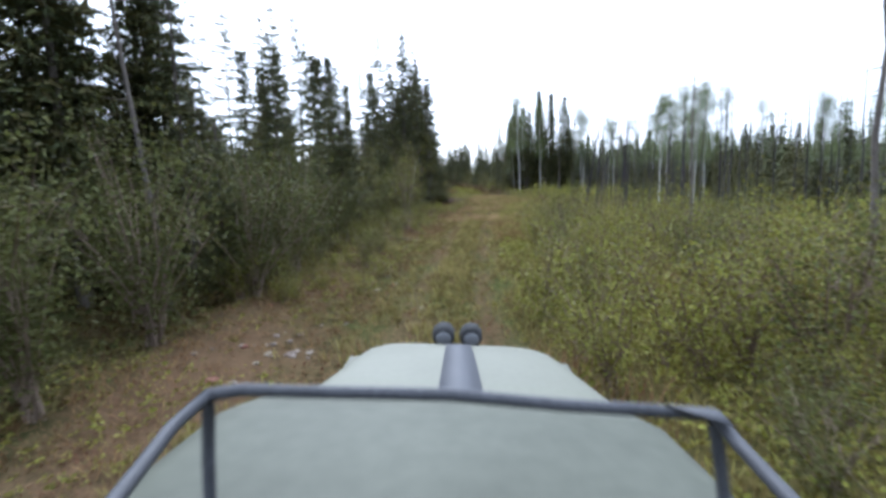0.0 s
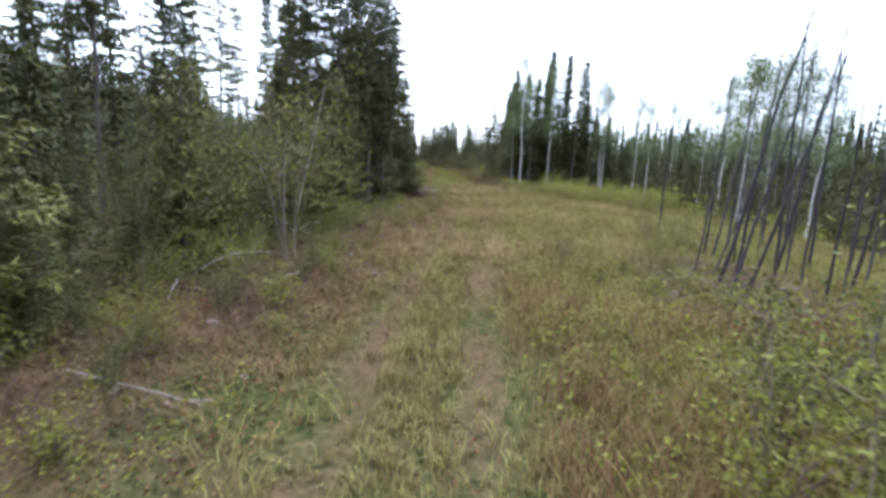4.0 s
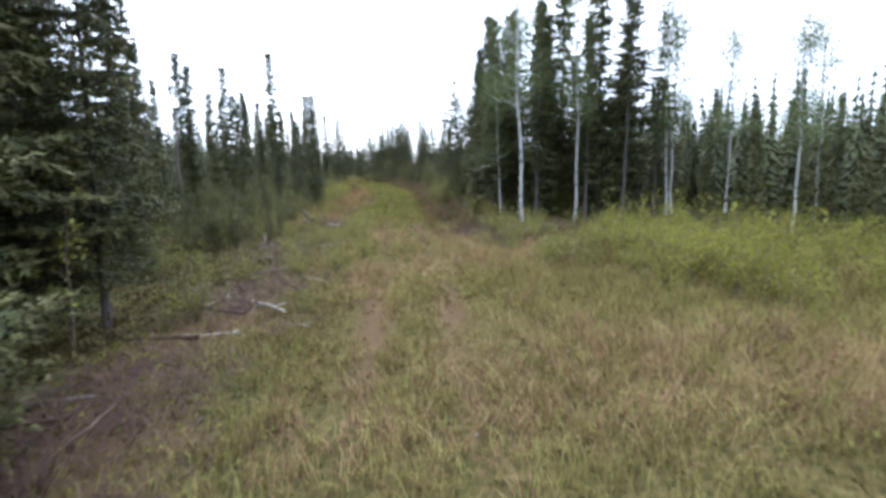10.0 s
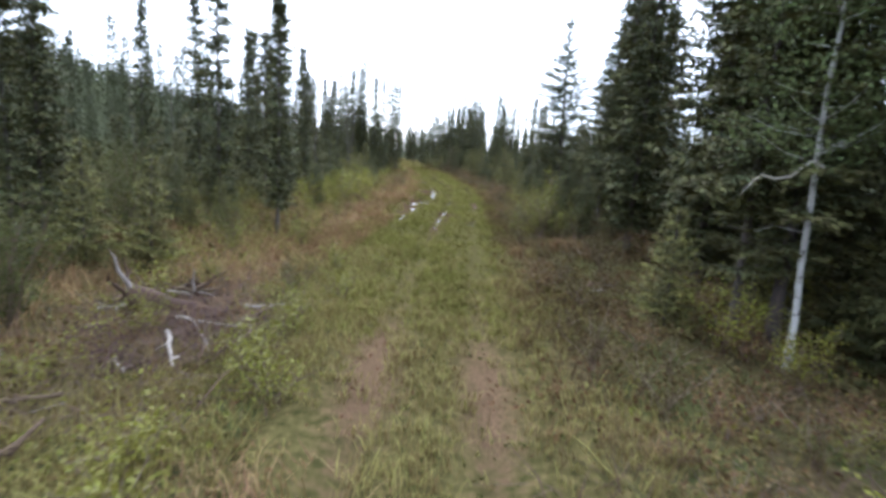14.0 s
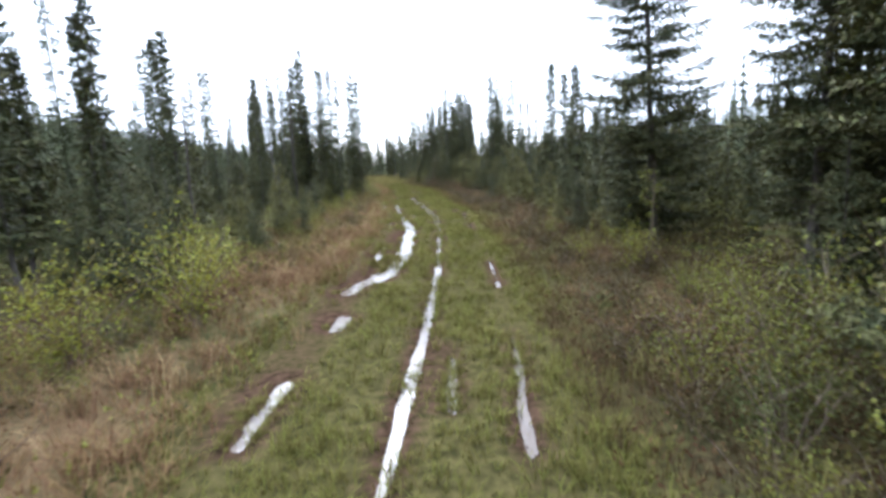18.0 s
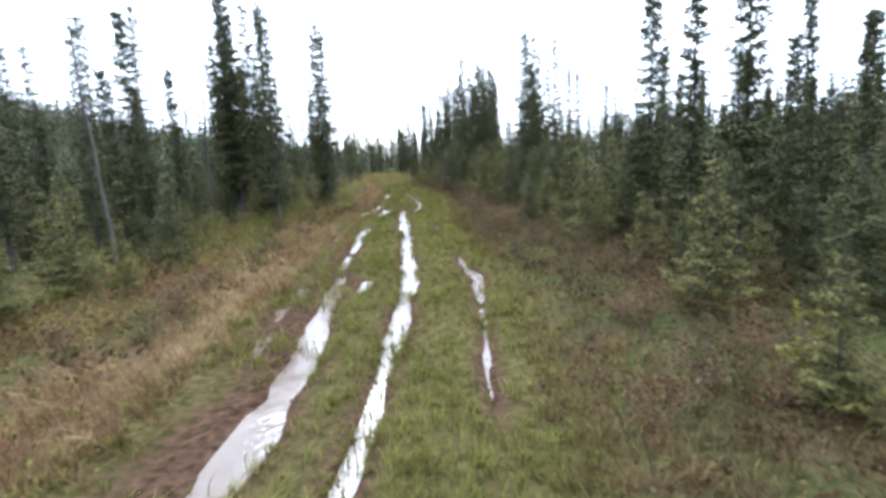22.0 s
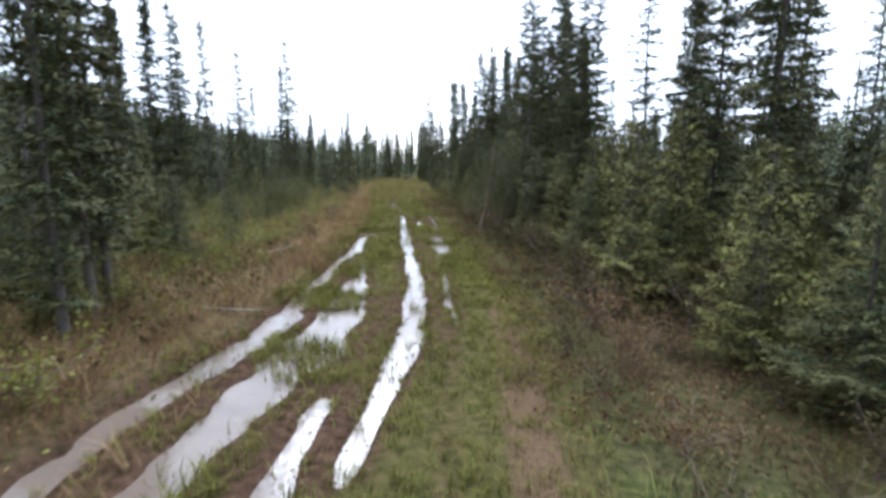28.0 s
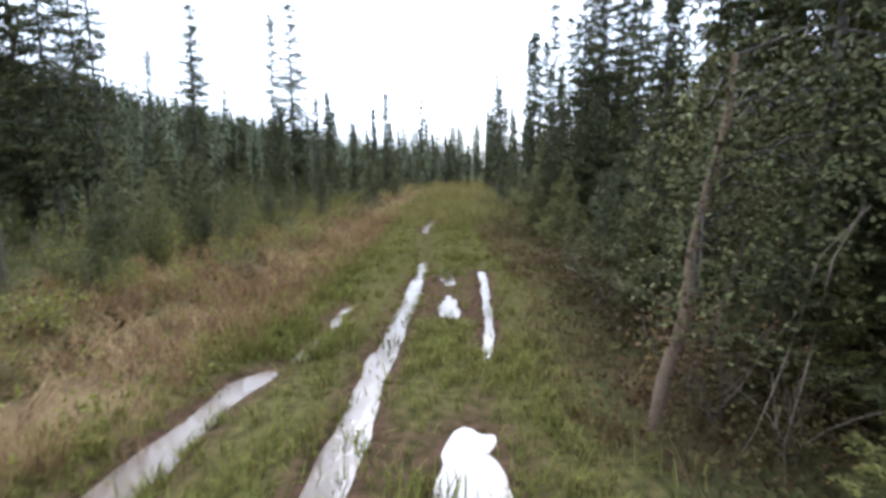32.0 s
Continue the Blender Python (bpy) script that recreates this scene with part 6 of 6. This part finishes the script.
# slim yellow-leaved saplings
for k, (x, y, h) in enumerate(((4.27, 82.1, 2.3), (3.35, 71.9, 1.0), (3.3, 57.9, 1.3), (-2.9, 45.2, 2.2), (2.9, 88.6, 1.1))):
    sap = root("aspen_sapling", "slim sapling with a few yellow-green leaves", "tree", "saplings beside the track", m=pose(x, y, ground_z(x, y) - 0.03))
    ra = np.random.RandomState(300 + k)
    su = np.linspace(0, 1, 7)
    sp = np.column_stack([np.cumsum(ra.normal(0.02, 0.02, 7)) * h / 2, np.cumsum(ra.normal(0, 0.02, 7)) * h / 2, h * su])
    pcs, tips = [tube(sp, 0.013 * h / 2 * (1 - su) + 0.004, 6)], []
    for j in range(9):
        t, a, l = ra.uniform(0.35, 1.0), ra.uniform(0, 6.283), ra.uniform(0.12, 0.3) * h / 2
        q = np.array([np.interp(t, su, sp[:, i]) for i in range(3)])
        e = q + np.array([math.cos(a) * l, math.sin(a) * l, l * 0.5])
        pcs.append(tube([q, e], [0.004, 0.002], 4))
        tips += [e, (q + e) / 2]
    part("trunk", mesh_from("trunk", *join(pcs), M["twig"], True), sap)
    part("crown", mesh_from("crown", *leaf_cloud(ra, tips, (0.06 * h / 2,) * 3, int(130 * h / 2), 0.075), M["yellowleaf"]), sap)

# tussocks of long grass in the clearing
tuss_v, tuss_f = tuft(31, 70, 0.55, 0.30, 0.005, 0.55)
tussocks = [mesh_from("grass_tussock", tuss_v, tuss_f, M["straw"]), mesh_from("grass_tussock", tuss_v, tuss_f, M["meadow"]), mesh_from("grass_tussock", tuss_v * [1, 1, 0.8], tuss_f, M["redstraw"])]


def tussock(x, y, s, which, turn):
    ob = new("grass_tussock", tussocks[which])
    ob.matrix_basis = pose(x, y, ground_z(x, y) - 0.02, 0, 0, turn) @ Matrix.Diagonal((s, s, s, 1))
    tagged(ob, ("pale golden tussock of dead grass", "yellow-green tussock of long grass", "rusty brown tussock of withered grass")[which], "grass", "grass tussocks")


rt = random.Random(77)
for k in range(130):
    y = rt.uniform(22, 60)
    u = rt.uniform(1.1, 8.5)
    tussock(float(centre(y)) + u, y, rt.uniform(0.45, 1.0), rt.choice((0, 0, 1, 1, 2)), rt.uniform(0, 360))
for k in range(40):
    y = rt.uniform(8, 62)
    tussock(float(centre(y)) + rt.choice((-1, 1)) * rt.uniform(1.0, 1.9), y, rt.uniform(0.35, 0.7), rt.choice((1, 1, 2)), rt.uniform(0, 360))
for k in range(90):
    y = rt.uniform(68, 138)
    tussock(float(centre(y)) - rt.uniform(2.9, 5.2), y, rt.uniform(0.6, 1.1), rt.choice((0, 2, 2)), rt.uniform(0, 360))
for k in range(60):
    y = rt.uniform(66, 138)
    tussock(float(centre(y)) + rt.uniform(1.6, 3.6), y, rt.uniform(0.5, 0.95), rt.choice((1, 2, 2)), rt.uniform(0, 360))
for x, y, s in ((6.3, 56.6, 1.1), (5.9, 53.2, 1.15), (6.7, 56.9, 0.9), (5.6, 53.6, 0.9)):
    tussock(x, y, s, 0, 30)

# heap of rusty dead spruce boughs, and pale stones by the lone spruce
for x, y, s in ((3.15, 70.1, 1.1), (3.5, 69.8, 1.2), (3.3, 70.5, 0.9), (3.75, 70.2, 1.0)):
    tussock(x, y, s, 2, 90 * x)
slash(3.4, 70.2, 0.3, 0.4, 14, 17, 0.2, 0.3, 0.9)
for k, (x, y, s) in enumerate(((3.23, 82.76, 0.11), (3.56, 82.57, 0.13), (3.05, 82.9, 0.07), (4.16, 24.27, 0.14), (-2.09, 26.26, 0.10), (-1.32, 24.69, 0.09), (-2.33, 34.58, 0.16), (-2.09, 35.09, 0.15), (-2.2, 34.8, 0.12))):
    stone(x, y, s, 300 + k)

# leaning brown trunk with a drooping leafy top
lean_root = root("leaning_tree", "brown bare trunk leaning over the track's edge with a leafy top", "tree")
lean_root.matrix_basis = pose(-4.02, 122.1, ground_z(-4.02, 122.1) - 0.05)
rr = np.random.RandomState(5)
lu = np.linspace(0, 1, 7)
lp = np.column_stack([0.45 * lu + rr.normal(0, 0.02, 7), 0.15 * lu, 3.1 * lu])
part("trunk", mesh_from("trunk", *tube(lp, 0.066 * (1 - 0.6 * lu), 8), M["red_bark"], True), lean_root)
lb, ls = [], []
for k in range(26):
    t, a, l = rr.uniform(0.5, 1), rr.uniform(-2.0, 2.0), rr.uniform(0.3, 1.1)
    b = np.array([np.interp(t, lu, lp[:, i]) for i in range(3)])
    e = b + np.array([math.cos(a) * l, math.sin(a) * l, rr.uniform(-0.6, 0.5)])
    lb.append(tube([b, (b + e) / 2 + [0, 0, 0.15], e], [0.012, 0.008, 0.003], 5))
    ls += [(b + e) / 2, e, e + rr.normal(0, 0.2, 3)]
part("bough_frame", mesh_from("bough_frame", *join(lb), M["bark"], True), lean_root)
part("crown", mesh_from("crown", *leaf_cloud(rr, ls, (0.24, 0.24, 0.24), 6500, 0.05), M["mid"]), lean_root)
# drooping bare branches beside it
for k, (x, y, s, a) in enumerate(((-3.2, 121.9, 1.0, 2.6), (-2.9, 121.7, 0.85, 3.6), (-2.6, 121.4, 0.7, 5.2))):
    dead = root("dead_branch", "bare pale branch drooping to the ground beside the leaning tree", "branch", m=pose(x, y, ground_z(x, y) - 0.03))
    pcs = []
    for q in (0.0, 0.35):
        o = np.array([math.cos(a + q), math.sin(a + q), 0])
        pcs.append(tube([np.array([0, 0, 2.3 * s]) - o * 0.1, np.array([0, 0, 1.9 * s]) + o * 0.25, np.array([0, 0, 1.1 * s]) + o * 0.42, np.array([0, 0, 0.5 * s]) + o * 0.6, o * (0.85 - q)], [0.007, 0.0065, 0.0055, 0.004, 0.002], 5))
    part("stick", mesh_from("stick", *join(pcs), M["twig"], True), dead)
for x, y, s in ((-2.3, 123.8, 0.5), (-1.4, 122.6, 0.5), (-2.9, 124.8, 0.5), (-1.1, 120.6, 0.5)):
    plant("alder", x, y, s)
for x, y, h in ((-2.9, 123.0, 2.3), (-2.1, 122.1, 2.1), (-3.3, 124.6, 2.7), (-2.0, 124.2, 3.0), (-3.8, 125.8, 2.6), (-1.2, 121.4, 2.6), (-1.4, 123.4, 3.2), (-3.0, 126.4, 3.0)):
    plant("sapling", x, y, h / 3.2, variant=1 if x > -2.5 else 3, label="bushy dark young spruce beside the leaning tree")

# ---- the vehicle at the start of the way ----
paint = material("pale_green_paint", (0.098, 0.098, 0.070), (0.126, 0.126, 0.092), 0.6, 2, 30, 0.05, 0, spec=0.3)
roof_paint = material("dirty_green_paint", (0.050, 0.053, 0.037), (0.076, 0.079, 0.058), 0.65, 2, 12, 0.05, 0, spec=0.25)
stripe_paint = material("dark_grey_stripe", (0.040, 0.041, 0.048), (0.055, 0.056, 0.064), 0.6, 3, 40, 0.05, 0, spec=0.25)
steel = material("dark_painted_tube", (0.026, 0.027, 0.030), (0.058, 0.058, 0.064), 0.6, 6, 60, 0.3, 0, spec=0.28)
rubber = material("black_rubber", (0.018, 0.018, 0.018), (0.04, 0.04, 0.04), 0.85, 8, 60, 0.3, 0)
cover = material("grey_plastic", (0.075, 0.075, 0.08), (0.11, 0.11, 0.115), 0.5, 8, 60, 0.1, 0, spec=0.4)
glass = material("lamp_glass", (0.35, 0.36, 0.38), (0.45, 0.46, 0.48), 0.08, 3, 40, 0, 0, spec=0.8)
dark_glass = material("dark_window_glass", (0.02, 0.025, 0.025), (0.03, 0.035, 0.035), 0.05, 3, 40, 0, 0, spec=0.7)
CAR = pose(-0.04, 0.0, -0.03, 0, 3.4, 1.5)
car = root("off_road_vehicle", "pale green off-road vehicle with a dark hood stripe and tube rack", "car", m=CAR)


def solid(rows, mat, name, bevel=0.0):
    """A closed skin through cross-sections (rings of equal count)."""
    bm = bmesh.new()
    rings = [[bm.verts.new(p) for p in ring] for ring in rows]
    n = len(rings[0])
    for a, b in zip(rings, rings[1:]):
        for k in range(n):
            bm.faces.new((a[k], a[(k + 1) % n], b[(k + 1) % n], b[k]))
    bm.faces.new(rings[0][::-1])
    bm.faces.new(rings[-1])
    bmesh.ops.recalc_face_normals(bm, faces=bm.faces)
    me = bpy.data.meshes.new(name)
    bm.to_mesh(me)
    bm.free()
    for p in me.polygons:
        p.use_smooth = True
    me.materials.append(mat)
    return me


def arch(y, half, top, edge, low, crown=1.0, n=14):
    """A cross-section: flat crowned top with rounded shoulders down to low."""
    ring = []
    for k in range(n + 1):
        a = math.pi * k / n
        cx, sx = math.cos(a), math.sin(a)
        x = half * math.copysign(abs(cx) ** 0.45, cx)
        z = edge + (top - edge) * abs(sx) ** (0.55 * crown)
        ring.append((x, y, z))
    return ring + [(-half, y, low), (half, y, low)]


hood_rows = [arch(y, h, t, e, 1.0) for y, h, t, e in ((2.05, 0.80, 1.36, 1.28), (2.4, 0.76, 1.345, 1.27), (2.8, 0.69, 1.315, 1.24), (3.2, 0.65, 1.265, 1.19), (3.45, 0.62, 1.225, 1.15), (3.6, 0.58, 1.195, 1.11), (3.68, 0.51, 1.14, 1.07))]
hood = part("hood", solid(hood_rows, paint, "hood"), car, "pale green rounded hood with small chips")
hs = []
for y, z, w in ((2.06, 1.361, 0.115), (2.4, 1.347, 0.11), (2.8, 1.317, 0.10), (3.2, 1.267, 0.093), (3.45, 1.227, 0.088), (3.6, 1.197, 0.085)):
    hs.append([(-w, y, z - 0.003), (w, y, z - 0.003), (w, y, z + 0.003), (-w, y, z + 0.003)])
part("stripe", solid(hs, stripe_paint, "stripe"), hood, "dark grey stripe along the hood")
body_rows = [[(-h, y, z) for h, z in ((0.74, 0.5), (0.78, 0.8), (0.76, 1.1))] + [(h, y, z) for h, z in ((0.76, 1.1), (0.78, 0.8), (0.74, 0.5))] for y in (-1.1, -0.9, 1.6, 3.3, 3.55)]
part("body", solid(body_rows, paint, "body"), car)
part("roof", solid([[(x - 0.09, yy, z) for x, yy, z in arch(y, h, t, t - 0.07, t - 0.10)] for y, h, t in ((-1.05, 0.84, 1.42), (-0.6, 0.90, 1.47), (0.6, 0.92, 1.50), (1.4, 0.90, 1.50), (1.9, 0.86, 1.485), (2.1, 0.80, 1.45))], roof_paint, "roof"), car, "pale green worn dirty roof")
part("windshield", solid([[(-0.70, 2.04, 1.39), (0.70, 2.04, 1.39), (0.70, 2.07, 1.39), (-0.70, 2.07, 1.39)], [(-0.74, 2.10, 1.2), (0.74, 2.10, 1.2), (0.74, 2.13, 1.2), (-0.74, 2.13, 1.2)]], dark_glass, "windshield"), car)
part("cabin", solid([[(-0.76, y, 1.05), (0.76, y, 1.05), (0.74, y2, 1.40), (-0.74, y2, 1.40)] for y, y2 in ((-1.05, -0.95), (2.02, 1.98))], dark_glass, "cabin"), car)


def bar(name, pts, rad, parent, mat=None, label=""):
    return part(name, mesh_from(name, *tube(pts, [rad] * len(pts), 10), mat or steel, True), parent, label)


rack = part("roof_rack", mesh_from("front_bar", *tube([(-0.69, 1.3, 1.787), (-0.595, 1.3, 1.805), (-0.49, 1.3, 1.805), (-0.047, 1.3, 1.812), (0.246, 1.3, 1.795), (0.509, 1.3, 1.789), (0.635, 1.3, 1.785)], [0.017] * 7, 10), steel, True), car, "dark grey bent steel tube rack")
bar("side_bar", [(0.635, 1.3, 1.785), (0.635, 1.2, 1.768), (0.61, 0.9, 1.775), (0.60, -0.9, 1.775)], 0.017, rack)
bar("side_bar", [(-0.69, 1.3, 1.787), (-0.722, 1.18, 1.757), (-0.69, 1.0, 1.76), (-0.65, 0.8, 1.77), (-0.64, -0.9, 1.77)], 0.017, rack)
bar("post", [(0.632, 1.29, 1.766), (0.66, 1.28, 1.62), (0.69, 1.27, 1.44)], 0.017, rack)
bar("post", [(-0.685, 1.29, 1.769), (-0.685, 1.28, 1.62), (-0.68, 1.27, 1.44)], 0.017, rack)
bar("post", [(0.60, -0.85, 1.775), (0.62, -0.85, 1.40)], 0.016, rack)
bar("post", [(-0.64, -0.85, 1.77), (-0.62, -0.85, 1.40)], 0.016, rack)
part("gusset", solid([[(0.50, 1.30, 1.803), (0.63, 1.29, 1.800), (0.63, 1.20, 1.800)], [(0.50, 1.30, 1.809), (0.63, 1.29, 1.806), (0.63, 1.20, 1.806)]], steel, "gusset"), rack, "brown rusty corner plate")
for sx in (-1, 1):
    lamp = part("spot_lamp", solid([[(-0.01 + sx * 0.1 + r_ * math.cos(a), y, 1.22 + r_ * math.sin(a)) for a in np.linspace(0, 6.283, 20, endpoint=False)] for y, r_ in ((3.66, 0.072), (3.70, 0.080), (3.75, 0.083), (3.80, 0.083))], rubber, "housing"), car, "round black spot lamp on the hood's front")
    part("lens", solid([[(-0.01 + sx * 0.1 + r_ * math.cos(a), y, 1.22 + r_ * math.sin(a)) for a in np.linspace(0, 6.283, 20, endpoint=False)] for y, r_ in ((3.801, 0.076), (3.812, 0.07), (3.818, 0.03))], glass, "lens"), lamp)
    part("back_cover", solid([[(-0.01 + sx * 0.1 + r_ * math.cos(a), y, 1.215 + r_ * 0.85 * math.sin(a)) for a in np.linspace(0, 6.283, 20, endpoint=False)] for y, r_ in ((3.645, 0.035), (3.65, 0.052), (3.662, 0.056))], cover, "back_cover"), lamp, "grey plastic back cover")
    bar("bracket", [(-0.01 + sx * 0.1, 3.70, 1.15), (-0.01 + sx * 0.1, 3.60, 1.08)], 0.012, lamp)
for sx in (-1, 1):
    for y in (-0.35, 2.95):
        wheel = part("wheel", solid([[(sx * x, y + r_ * math.cos(a), 0.37 + r_ * math.sin(a)) for a in np.linspace(0, 6.283, 28, endpoint=False)] for x, r_ in ((0.62, 0.2), (0.62, 0.33), (0.65, 0.37), (0.80, 0.37), (0.83, 0.33), (0.83, 0.2))], rubber, "tyre"), car)
        part("rim", solid([[(sx * x, y + r_ * math.cos(a), 0.37 + r_ * math.sin(a)) for a in np.linspace(0, 6.283, 20, endpoint=False)] for x, r_ in ((0.80, 0.2), (0.825, 0.19), (0.81, 0.06))], steel, "rim"), wheel)
